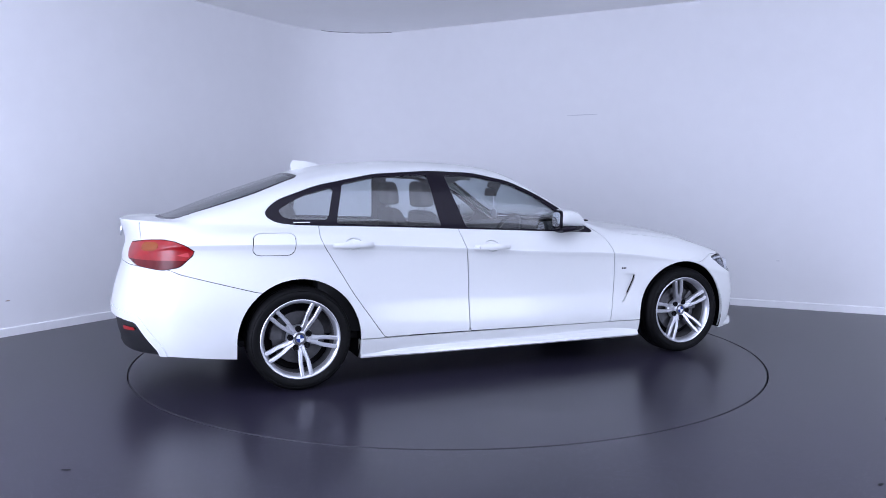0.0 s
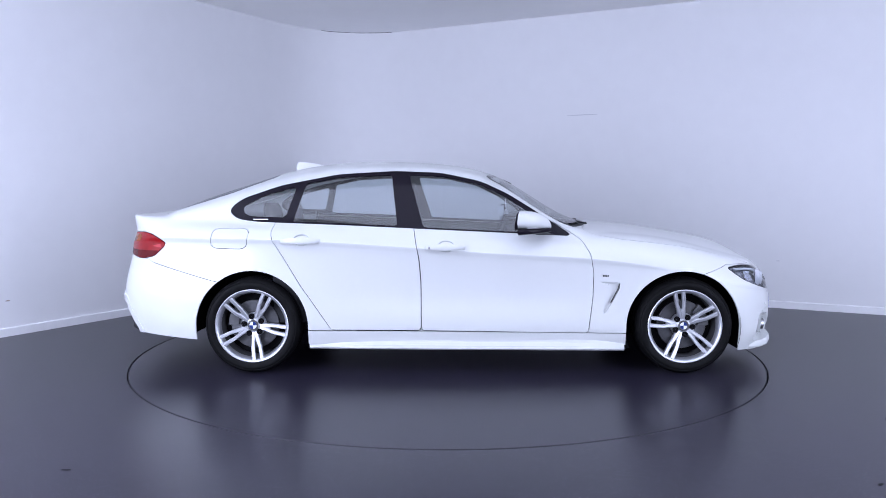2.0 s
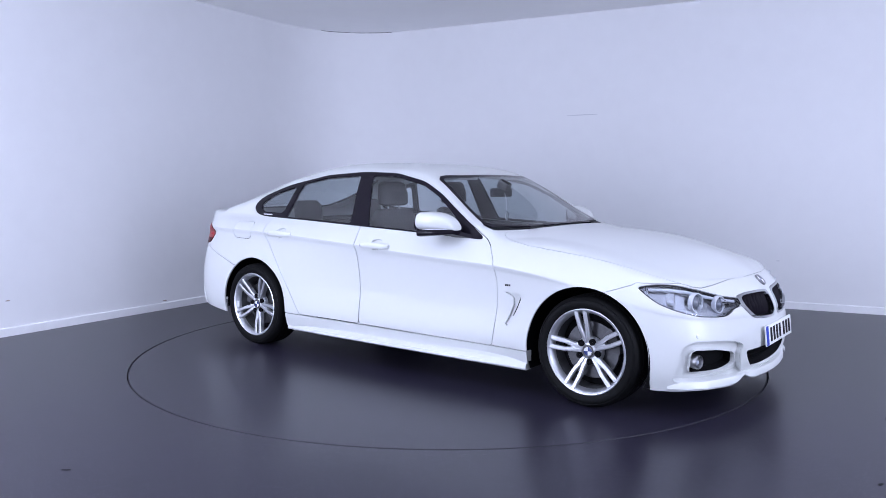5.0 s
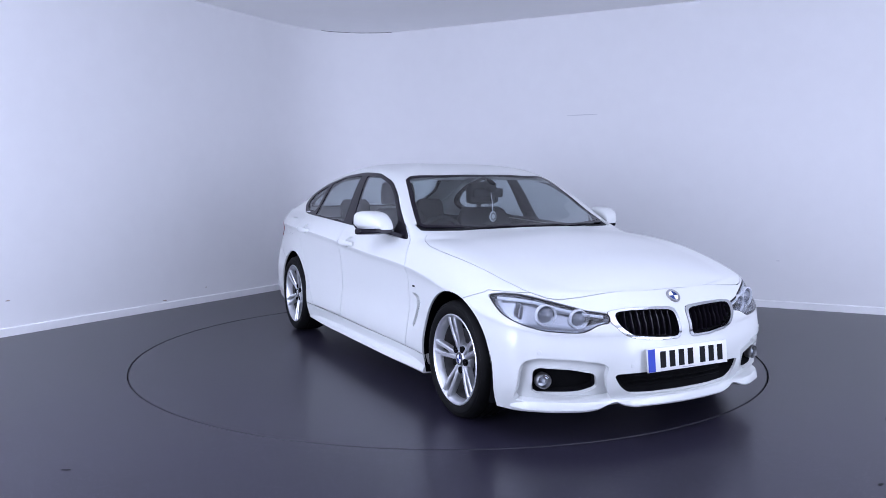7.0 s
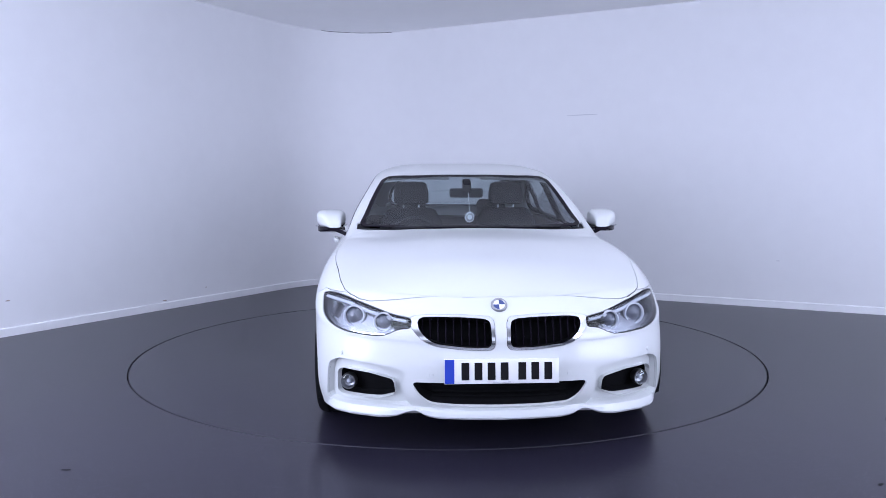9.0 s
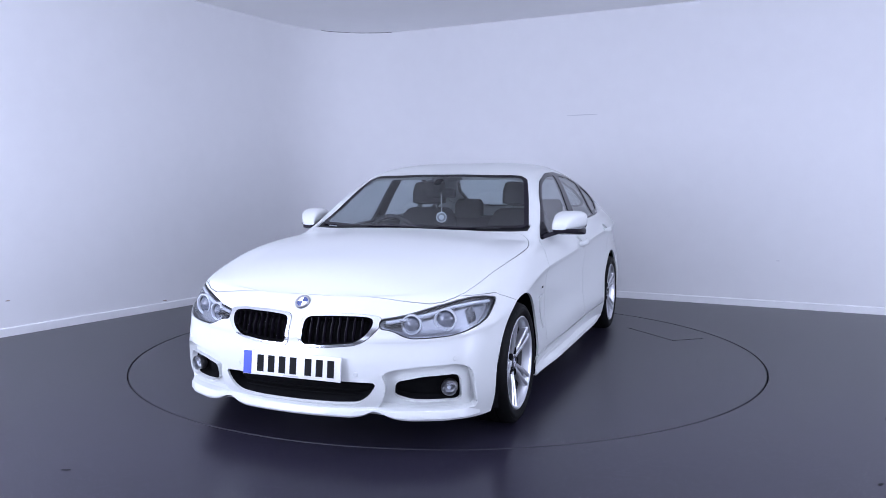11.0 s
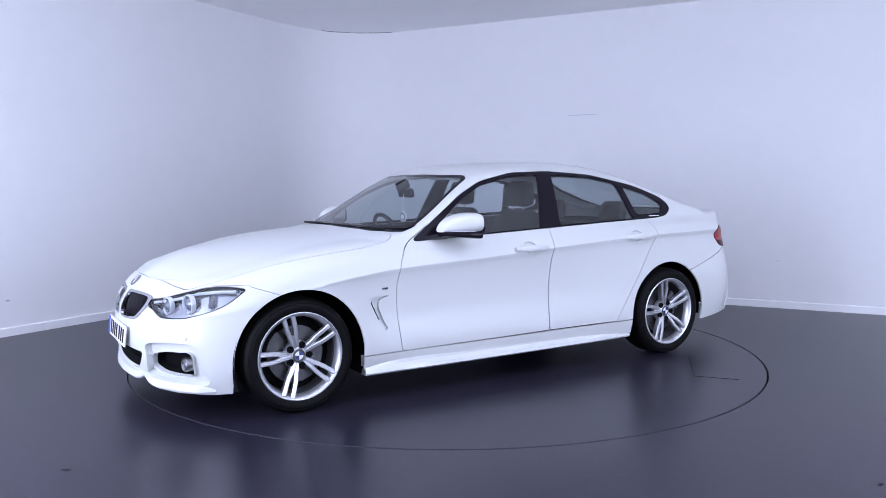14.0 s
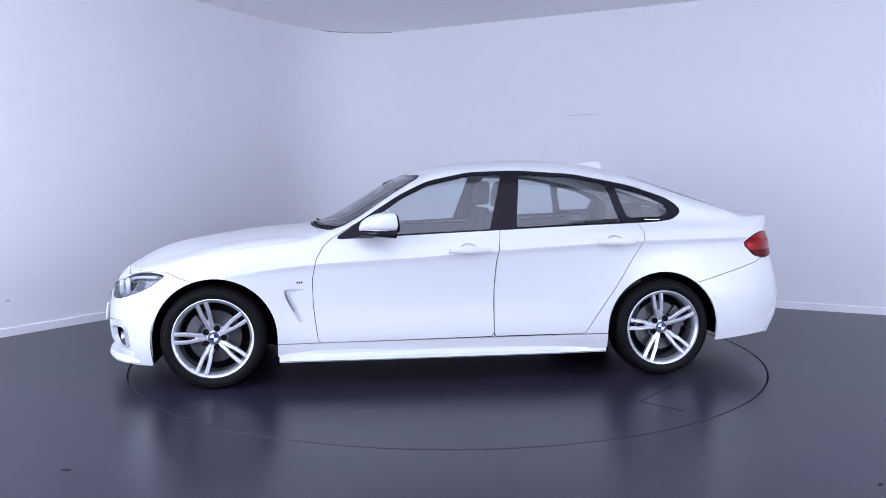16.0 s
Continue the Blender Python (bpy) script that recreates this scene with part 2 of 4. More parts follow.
def floor_with_well():
    """The floor, with a round well for the turntable."""
    bm = bmesh.new()
    steps = 180
    inner = [bm.verts.new((TABLE_R * math.cos(2 * math.pi * k / steps), TABLE_R * math.sin(2 * math.pi * k / steps), 0)) for k in range(steps)]
    low = [bm.verts.new((v.co.x, v.co.y, -0.06)) for v in inner]
    outer = [bm.verts.new((12 * math.cos(2 * math.pi * k / steps), 12 * math.sin(2 * math.pi * k / steps), 0)) for k in range(steps)]
    for k in range(steps):
        j = (k + 1) % steps
        bm.faces.new((inner[k], outer[k], outer[j], inner[j]))
        bm.faces.new((low[k], inner[k], inner[j], low[j]))
    return tagged(put("floor", bm, FLOOR, smooth=False), "dark grey speckled vinyl floor with a dull sheen", "floor", kind="structure")


floor_with_well()
bm = bmesh.new()
bmesh.ops.create_circle(bm, cap_ends=True, radius=2.6, segments=48, matrix=Matrix.Translation((0, 0, -0.062)))
tagged(put("turntable_pit", bm, GAP, smooth=False), "dark pit under the turntable rim", "pit", kind="structure")


def turntable():
    """The deck of the turntable and the thin metal band round its rim."""
    base = tagged(new("turntable"), "round vinyl-covered turntable flush with the dark floor", "turntable")
    r = TABLE_R - 0.009
    bm = bmesh.new()
    lathe(bm, [(0.001, 0.0), (0.6, 0.0), (r - 0.006, 0.0), (r - 0.006, -0.05), (0.001, -0.05)], pose(0, 0, 0, 0, -90, 0), steps=180)
    put("deck", bm, FLOOR, base, "dark vinyl deck", crease=30)
    bm = bmesh.new()
    lathe(bm, [(r - 0.0055, -0.001), (r - 0.001, -0.001), (r, -0.003), (r, -0.05), (r - 0.0055, -0.05)], pose(0, 0, 0, 0, -90, 0), steps=180, close=True)
    put("rim_band", bm, RIM_BAND, base, "dark metal rim band", crease=30)
    return base


table = turntable()
bm = bmesh.new()
tube(bm, [(-1.311, 1.168, 0.0005), (-1.10, 1.37, 0.0005), (-0.89, 1.568, 0.0005), (-1.054, 1.783, 0.0005)], 0.0022, 6)
put("scratch", bm, GAP, table, "fine dark scratch in the vinyl")


def scuff(name, x0, y0, x1, y1, z, wide, label, mat, flat=True):
    """A shallow mark on the floor or a wall."""
    bm = bmesh.new()
    a, b = Vector((x0, y0, z)), Vector((x1, y1, z))
    up = Vector((0, 0, 1))
    side = (b - a).cross(up).normalized() if flat else up
    lift = up if flat else (b - a).cross(up).normalized()
    rings = []
    for k in range(6):
        t = k / 5
        p, w = a.lerp(b, t), wide * (0.35 + math.sin(math.pi * t) * 0.65) / 2
        rings.append([p - side * w, p - side * w + lift * 0.003, p + side * w + lift * 0.003, p + side * w])
    loft(bm, rings)
    return tagged(put(name, bm, mat, smooth=False), label, "mark")


scuff("floor_scuff", -1.67, -2.49, -1.63, -2.49, 0.0, 0.006, "short dark scuff on the vinyl floor", GAP)
scuff("floor_scuff", 1.77, -2.65, 1.80, -2.63, 0.0, 0.014, "small dark chip on the vinyl floor", GAP)
scuff("floor_scuff", 2.30, -1.77, 2.32, -1.74, 0.0, 0.014, "small dark fleck on the vinyl floor", GAP)
for d0, d1, z, wide, label in ((3.02, 3.36, 1.985, 0.010, "long faint scratch on the white wall"), (5.19, 5.23, 0.47, 0.008, "small grey nick on the white wall")):
    p, q = CORNER + RIGHT_WAY * d0, CORNER + RIGHT_WAY * d1
    scuff("wall_scuff", p.x, p.y, q.x, q.y, z, wide, label, SCUFF, flat=False)
for d0, d1, z, wide, label in ((2.84, 2.79, 0.088, 0.012, "small brown knock just over the skirting board"), (4.39, 4.35, 0.29, 0.010, "small brown mark low on the white wall"),
                               (2.30, 2.27, 0.16, 0.008, "faint grey fleck low on the white wall")):
    p, q = CORNER + LEFT_WAY * d0, CORNER + LEFT_WAY * d1
    scuff("wall_scuff", p.x, p.y, q.x, q.y, z, wide, label, SMUDGE, flat=False)

# ---------------------------------------------------------------- the car's outer skin
# Car space: x ahead, y to the car's left, z up, from the ground midway between the axles.
# Feature lines run round one half of the car, from the middle of the nose to the middle of the tail.
PLAN_X = [2.172, 2.146, 2.066, 1.938, 1.715, 1.405, 0.95, 0.30, -0.60, -1.405, -1.84, -2.155, -2.340, -2.430, -2.455]
PLAN_Y = [0.000, 0.300, 0.565, 0.776, 0.880, 0.905, 0.892, 0.900, 0.914, 0.926, 0.898, 0.822, 0.635, 0.330, 0.000]
HIGH = {
    "sole": [0.185, 0.182, 0.16, 0.148, 0.155, 0.17, 0.19, 0.19, 0.19, 0.20, 0.225, 0.25, 0.25, 0.25, 0.25],
    "rocker": [0.25, 0.25, 0.245, 0.24, 0.25, 0.27, 0.285, 0.285, 0.285, 0.29, 0.32, 0.34, 0.34, 0.34, 0.34],
    "waist": [0.40, 0.40, 0.40, 0.41, 0.43, 0.46, 0.50, 0.51, 0.53, 0.54, 0.54, 0.54, 0.52, 0.52, 0.52],
    "swage": [0.52, 0.52, 0.525, 0.545, 0.585, 0.66, 0.738, 0.781, 0.842, 0.880, 0.884, 0.872, 0.82, 0.78, 0.78],
    "crest": [0.63, 0.63, 0.625, 0.635, 0.670, 0.755, 0.830, 0.852, 0.900, 0.937, 0.940, 0.930, 0.90, 0.88, 0.88],
    "belt": [0.705, 0.703, 0.700, 0.702, 0.735, 0.820, 0.880, 0.905, 0.950, 0.985, 0.995, 1.000, 1.010, 1.015, 1.015],
}
DEEP = {
    "sole": [0.060, 0.055, 0.050, 0.040, 0.025, 0.02, 0.03, 0.035, 0.035, 0.02, 0.015, 0.02, 0.03, 0.03, 0.03],
    "rocker": [0.012, 0.012, 0.010, 0.008, 0.003, 0.00, 0.010, 0.014, 0.012, 0.004, 0.00, 0.003, 0.005, 0.005, 0.005],
    "waist": [0.000, 0.000, 0.000, 0.000, 0.000, 0.00, 0.020, 0.031, 0.029, 0.006, 0.00, 0.000, 0.000, 0.000, 0.000],
    "swage": [0.012, 0.012, 0.016, 0.014, 0.008, 0.002, 0.000, 0.000, 0.000, 0.010, 0.038, 0.058, 0.062, 0.068, 0.068],
    "crest": [0.062, 0.060, 0.064, 0.054, 0.040, 0.032, 0.038, 0.040, 0.048, 0.062, 0.075, 0.080, 0.085, 0.090, 0.090],
    "belt": [0.135, 0.130, 0.130, 0.100, 0.082, 0.095, 0.085, 0.082, 0.095, 0.135, 0.150, 0.120, 0.085, 0.065, 0.060],
}
SPINE_X = [2.037, 2.028, 1.995, 1.935, 1.800, 1.440, 0.95, 0.30, -0.60, -1.405, -1.83, -2.13, -2.30, -2.375, -2.395]
# the outline of the car's middle, the roof rail and the edge of the roof
SPINE = cubic([2.037, 1.90, 1.60, 1.20, 0.96, 0.83, 0.50, 0.19, 0.05, -0.20, -0.53, -0.96, -1.30, -1.48, -1.83, -2.15, -2.29, -2.395],
              [0.705, 0.785, 0.868, 0.930, 0.950, 0.966, 1.130, 1.301, 1.339, 1.378, 1.391, 1.379, 1.324, 1.265, 1.140, 1.030, 1.012, 1.016])
RAIL_X = [1.00, 0.72, 0.58, 0.45, 0.27, 0.09, -0.18, -0.49, -0.87, -1.25, -1.50, -1.70, -2.00, -2.20]
RAIL_Y = cubic(RAIL_X, [0.640, 0.772, 0.765, 0.738, 0.682, 0.636, 0.612, 0.608, 0.614, 0.648, 0.692, 0.712, 0.690, 0.60])
RAIL_Z = cubic(RAIL_X, [0.912, 0.930, 0.985, 1.064, 1.175, 1.262, 1.314, 1.324, 1.302, 1.236, 1.150, 1.080, 1.030, 1.016])
EDGE_X = [1.00, 0.76, 0.62, 0.45, 0.12, -0.20, -0.50, -0.90, -1.30, -1.60, -1.90, -2.15, -2.30]
EDGE_Y = cubic(EDGE_X, [0.38, 0.610, 0.700, 0.655, 0.556, 0.515, 0.510, 0.505, 0.490, 0.510, 0.520, 0.450, 0.33])
EDGE_Z = cubic(EDGE_X, [0.938, 0.946, 0.982, 1.080, 1.285, 1.352, 1.366, 1.351, 1.281, 1.188, 1.092, 1.024, 1.015])


def mirrored_curve(q, values, odd=False):
    """A smooth curve over q that meets its own mirror image at both ends."""
    q, v, s = np.array(q), np.array(values, float), -1 if odd else 1
    qq = np.r_[-q[3:0:-1], q, 2 * q[-1] - q[-2:-5:-1]]
    vv = np.r_[s * v[3:0:-1], v, s * v[-2:-5:-1]]
    return cubic(qq, vv)


def skin():
    """One half of the car's skin as a grid of points; each knows its way round the plan (q)."""
    q = np.r_[0, np.cumsum(np.hypot(np.diff(PLAN_X), np.diff(PLAN_Y)))]
    px, py = mirrored_curve(q, PLAN_X), mirrored_curve(q, PLAN_Y, odd=True)
    u = np.linspace(0, q[-1], 430)
    x, y = px(u), py(u)
    e = 1e-3
    tx, ty = (px(u + e) - px(np.maximum(u - e, -e))) , (py(u + e) - py(np.maximum(u - e, -e)))
    tx[0], tx[-1] = 0.0, 0.0
    ln = np.hypot(tx, ty)
    nx, ny = ty / ln, -tx / ln
    rows = []
    for key in ("sole", "rocker", "waist", "swage", "crest", "belt"):
        d, z = mirrored_curve(q, DEEP[key])(u), mirrored_curve(q, HIGH[key])(u)
        rows.append(np.stack([x - nx * d, np.maximum(y - ny * d, 0), z], 1))
        if key == "crest":
            # a hollow just under the swage line and a tight roll over it make it a crisp edge
            dd, zz = mirrored_curve(q, DEEP["swage"])(u), mirrored_curve(q, HIGH["swage"])(u)
            crisp = ramp(x, 1.45, 0.85) * ramp(x, -2.25, -1.95)
            hollow = np.stack([x - nx * (dd + 0.0105 * crisp), np.maximum(y - ny * (dd + 0.0105 * crisp), 0), zz - 0.010 - 0.026 * crisp], 1)
            roll = 0.17 * (1 - crisp) + 0.06 * crisp
            dr, zr = dd + (d - dd) * 0.05, zz + (z - zz) * roll
            rows.insert(-1, np.stack([x - nx * dr, np.maximum(y - ny * dr, 0), zr], 1))
            rows.insert(-3, hollow)
    t = rows[-1]
    sx = mirrored_curve(q, SPINE_X)(u)
    sx[0], sx[-1] = t[0, 0], t[-1, 0]
    sz = SPINE(sx)
    sz[0], sz[-1] = t[0, 2], t[-1, 2]
    cabin = ramp(t[:, 0], 1.02, 0.82) * ramp(t[:, 0], -2.16, -1.95)
    for share_y, share_z, ry, rz in ((0.72, 0.50, RAIL_Y, RAIL_Z), (0.38, 0.86, EDGE_Y, EDGE_Z)):
        yy = t[:, 1] * share_y * (1 - cabin) + ry(t[:, 0]) * cabin
        zz = (t[:, 2] + (sz - t[:, 2]) * share_z) * (1 - cabin) + rz(t[:, 0]) * cabin
        lean = 1 - yy / np.maximum(t[:, 1], 1e-4)
        xx = t[:, 0] + (sx - t[:, 0]) * np.clip(lean, 0, 1)
        rows.append(np.stack([xx, yy, zz], 1))
    rows.append(np.stack([sx, 0 * sx, sz], 1))
    ghost = rows[-2] * [1, -1, 1]
    ctl = np.stack([2 * rows[0] - rows[1], *rows, ghost])
    span = np.linalg.norm(np.diff(ctl, axis=0), axis=2) + 1e-3
    span = span ** 0.7
    out = []
    for k, n in zip(range(1, len(ctl) - 2), (5, 10, 7, 4, 3, 7, 8, 26, 10, 18)):
        p0, p1, p2, p3 = ctl[k - 1:k + 3]
        a, b, c = span[k - 1:k + 2, :, None]
        m1 = ((p1 - p0) / a * b + (p2 - p1) / b * a) / (a + b) * b
        m2 = ((p2 - p1) / b * c + (p3 - p2) / c * b) / (b + c) * b
        for s in np.arange(n) / n:
            out.append((2 * s**3 - 3 * s**2 + 1) * p1 + (s**3 - 2 * s**2 + s) * m1 + (3 * s**2 - 2 * s**3) * p2 + (s**3 - s**2) * m2)
    out.append(ctl[-2])
    grid = np.stack(out, 1)
    grid[:, -1, 1] = 0
    grid[0, :, 1] = 0
    grid[-1, :, 1] = 0
    return u, grid, (q, px, py)


class Skin:
    """The skin cut into named regions. Cuts follow the zero line of a function of the points."""

    def __init__(self):
        u, grid, (self.q, self.px, self.py) = skin()
        nu, nv = grid.shape[:2]
        self.at = [tuple(p) for p in np.concatenate([grid, np.repeat(u[:, None], nv, 1)[..., None]], 2).reshape(-1, 4)]
        idx = np.arange(nu * nv).reshape(nu, nv)
        quads = np.stack([idx[:-1, :-1], idx[1:, :-1], idx[1:, 1:], idx[:-1, 1:]], -1).reshape(-1, 4)
        p = grid.reshape(-1, 3)
        fn = np.cross(p[quads[:, 2]] - p[quads[:, 0]], p[quads[:, 3]] - p[quads[:, 1]])
        n = np.zeros_like(p)
        for k in range(4):
            np.add.at(n, quads[:, k], fn)
        n = n.reshape(nu, nv, 3)
        n[:, -1, 1] = 0
        n[0, :, 1] = 0
        n[-1, :, 1] = 0
        n = n.reshape(-1, 3)
        ln = np.linalg.norm(n, axis=1, keepdims=True)
        n = np.where(ln > 1e-12, n / np.maximum(ln, 1e-12), [0.6, 0, 0.8])
        self.normal = [tuple(v) for v in n]
        self.regions = {"shell": [tuple(f) for f in quads.tolist()]}

    def way(self, x, y):
        """The way round the plan of the outline's point nearest to (x, y)."""
        s = np.linspace(0, self.q[-1], 1500)
        return float(s[np.argmin((self.px(s) - x) ** 2 + (self.py(s) - y) ** 2)])

    def cut(self, source, name, f, gap=0.0):
        """What of the source lies where f < 0 becomes the region name; a joint of width gap is left out between the two."""
        if gap:
            self.cut(source, name, lambda p: f(p) + gap / 2)
            self.cut(source, "joint", lambda p: f(p) - gap / 2)
            self.regions.pop("joint")
            return
        vals = f(np.array(self.at).T)
        vals = np.where(np.abs(vals) < 1e-7, 1e-7, vals)
        inside, outside, cache = [], [], {}
        for poly in self.regions[source]:
            side = [vals[v] < 0 for v in poly]
            if all(side):
                inside.append(poly)
                continue
            if not any(side):
                outside.append(poly)
                continue
            a, b = [], []
            for k, v in enumerate(poly):
                w = poly[(k + 1) % len(poly)]
                (a if side[k] else b).append(v)
                if side[k] != side[(k + 1) % len(poly)]:
                    key = (min(v, w), max(v, w))
                    if key not in cache:
                        i, j = key
                        t = vals[i] / (vals[i] - vals[j])
                        cache[key] = len(self.at)
                        self.at.append(tuple(p + (q - p) * t for p, q in zip(self.at[i], self.at[j])))
                        nn = Vector(self.normal[i]).lerp(Vector(self.normal[j]), t).normalized()
                        self.normal.append(tuple(nn))
                    a.append(cache[key])
                    b.append(cache[key])
            if len(a) > 2:
                inside.append(tuple(a))
            if len(b) > 2:
                outside.append(tuple(b))
        self.regions[source], self.regions[name] = outside, self.regions.get(name, []) + inside

    def part(self, region, name, mat, parent, label="", sides=(1, -1), shift=(0, 0, 0), depth=0.0, rim=0.012, rim_mat=None, polys=None, sunk=0.0125):
        """Link a region as a mesh of its own, on one or both sides of the car. depth: how far it lies inside the skin;
        rim: how far its edges are turned in, or, of a sunk region, walls up to the skin, or to what lies sunk below it."""
        polys = self.regions[region] if polys is None else polys
        ids = sorted({v for f in polys for v in f})
        base = np.array([self.at[v][:3] for v in ids])
        nrm = np.array([self.normal[v] for v in ids])
        pos = base - nrm * depth + np.array(shift)
        local = {v: k for k, v in enumerate(ids)}
        count = {}
        for f in polys:
            for k in range(len(f)):
                a, b = f[k], f[(k + 1) % len(f)]
                count[(a, b)] = count.get((a, b), 0) + 1
        edges = [(a, b) for (a, b) in count if (b, a) not in count and not (self.at[a][1] < 1e-6 and self.at[b][1] < 1e-6)]
        verts, faces, norms, mats = [], [], [], []
        for s in sides:
            flip = np.array([1, s, 1])
            o = len(verts)
            verts += (pos * flip).tolist()
            for f in polys:
                order = [local[v] for v in (f if s > 0 else f[::-1])]
                faces.append([o + k for k in order])
                norms += [tuple(nrm[k] * flip) for k in order]
                mats.append(0)
            if rim:
                back = (base - nrm * sunk if depth > 0.004 else pos - nrm * rim) * flip
                o2 = len(verts)
                verts += back.tolist()
                for a, b in edges:
                    i, j = local[a], local[b]
                    f = [o + j, o + i, o2 + i, o2 + j] if s > 0 else [o + i, o + j, o2 + j, o2 + i]
                    p = [np.array(verts[k]) for k in f]
                    n = np.cross(p[2] - p[0], p[3] - p[1])
                    n = n / (np.linalg.norm(n) + 1e-12)
                    faces.append(f)
                    norms += [tuple(n)] * 4
                    mats.append(1 if rim_mat else 0)
        me = bpy.data.meshes.new(name)
        me.from_pydata(verts, [], faces)
        me.materials.append(mat)
        if rim_mat:
            me.materials.append(rim_mat)
            me.polygons.foreach_set("material_index", mats)
        me.polygons.foreach_set("use_smooth", [True] * len(me.polygons))
        me.normals_split_custom_set(norms)
        me.update()
        ob = new(name, me)
        ob.parent = parent
        return tagged(ob, label)

    def meet(self, source, i, j, near):
        """The point of a region's skin nearest to near, seen along the axis that is neither i nor j, and the normal there."""
        ids = sorted({v for f in self.regions[source] for v in f})
        p = np.array([self.at[v][:3] for v in ids])
        k = int(np.argmin((p[:, i] - near[0]) ** 2 + (p[:, j] - near[1]) ** 2))
        return Vector(p[k]), Vector(self.normal[ids[k]])


def outline(points, rounds=2, radius=0.03):
    """A closed outline with its corners cut round."""
    p = np.array(points, float)
    for k in range(rounds):
        n = np.roll(p, -1, 0)
        ln = np.linalg.norm(n - p, axis=1, keepdims=True) + 1e-9
        t = np.minimum(0.25, radius / (2.0 ** k) / ln)
        p = np.stack([p * (1 - t) + n * t, p * t + n * (1 - t)], 1).reshape(-1, 2)
    return p


def inside(i, j, shape, grow=0.0):
    """The signed distance from an outline in the plane of axes i and j (3: the way round the plan)."""
    a, b = np.array(shape), np.roll(shape, -1, 0)

    def f(p):
        x, y = p[i], p[j]
        best, odd = np.full(x.shape, 1e9), np.zeros(x.shape, bool)
        for (ax, ay), (bx, by) in zip(a, b):
            dx, dy = bx - ax, by - ay
            t = np.clip(((x - ax) * dx + (y - ay) * dy) / (dx * dx + dy * dy + 1e-12), 0, 1)
            best = np.minimum(best, (x - ax - t * dx) ** 2 + (y - ay - t * dy) ** 2)
            hit = ((ay > y) != (by > y)) & (x < dx * (y - ay) / (dy + (1e-12 if dy == 0 else 0)) + ax)
            odd ^= hit
        d = np.sqrt(best)
        return np.where(odd, -d, d) - grow
    return f


def both(*fs):
    return lambda p: np.maximum.reduce([f(p) for f in fs])


JOINT = 0.0042
hull = Skin()
car = tagged(new("car"), "glossy white four-door fastback car parked on the turntable", "car")

# wheel arches
ARCH = 0.369
for x in (1.395, -1.405):
    hull.cut("shell", "arch", both(lambda p, x=x: np.hypot(p[0] - x, p[2] - 0.305) - ARCH, lambda p: 0.5 - p[1], lambda p: p[2] - 0.72))
    # below the hub the opening drops straight down
    hull.cut("shell", "arch", both(lambda p, x=x: np.abs(p[0] - x) - ARCH, lambda p: 0.5 - p[1], lambda p: p[2] - 0.305))

# side windows
DLO = outline([(0.69, 0.895), (0.28, 0.915), (-0.32, 0.943), (-0.85, 0.968), (-1.40, 0.988), (-1.53, 1.005), (-1.592, 1.062), (-1.505, 1.138),
               (-1.25, 1.226), (-0.87, 1.300), (-0.49, 1.322), (-0.18, 1.310), (0.09, 1.253), (0.27, 1.168), (0.45, 1.055)], 2)
on_side = lambda p: (EDGE_Y(p[0]) + RAIL_Y(p[0])) / 2 - p[1]
hull.cut("shell", "window_frame", both(inside(0, 2, DLO), on_side), gap=0.002)
FRONT_PANE = outline([(0.43, 0.917), (-0.290, 0.950), (-0.392, 1.296), (-0.16, 1.286), (0.09, 1.230), (0.25, 1.152), (0.40, 1.05), (0.47, 0.99)], 1, 0.01)
REAR_PANE = outline([(-0.462, 0.961), (-1.152, 0.990), (-1.084, 1.238), (-0.87, 1.280), (-0.508, 1.296)], 1, 0.01)
QUARTER_PANE = outline([(-1.200, 1.014), (-1.44, 1.022), (-1.485, 1.045), (-1.495, 1.085), (-1.35, 1.164), (-1.142, 1.220)], 1, 0.02)
PANES = {"front_pane": FRONT_PANE, "rear_pane": REAR_PANE, "quarter_pane": QUARTER_PANE}
for key, pane in PANES.items():
    hull.cut("window_frame", key, both(inside(0, 2, pane), on_side))

# windscreen, rear screen
SCREEN_EDGE = outline([(0.80, -0.2), (0.80, 0.0), (0.775, 0.35), (0.635, 0.705), (0.38, 0.637), (0.136, 0.562), (0.190, 0.35), (0.215, 0.0), (0.215, -0.2)], 1)
above = lambda p: 0.90 - p[2]
hull.cut("shell", "screen_band", both(inside(0, 1, SCREEN_EDGE, 0.016), above), gap=0.002)
hull.cut("screen_band", "windscreen", both(inside(0, 1, SCREEN_EDGE, -0.012), above))
BACK_EDGE = outline([(-1.345, -0.2), (-1.345, 0.0), (-1.335, 0.30), (-1.32, 0.46), (-1.62, 0.555), (-1.93, 0.575), (-2.09, 0.53), (-2.16, 0.30), (-2.18, 0.0), (-2.18, -0.2)], 1)
hull.cut("shell", "back_band", both(inside(0, 1, BACK_EDGE), above), gap=0.002)
hull.cut("back_band", "rear_screen", both(inside(0, 1, BACK_EDGE, -0.03), above))

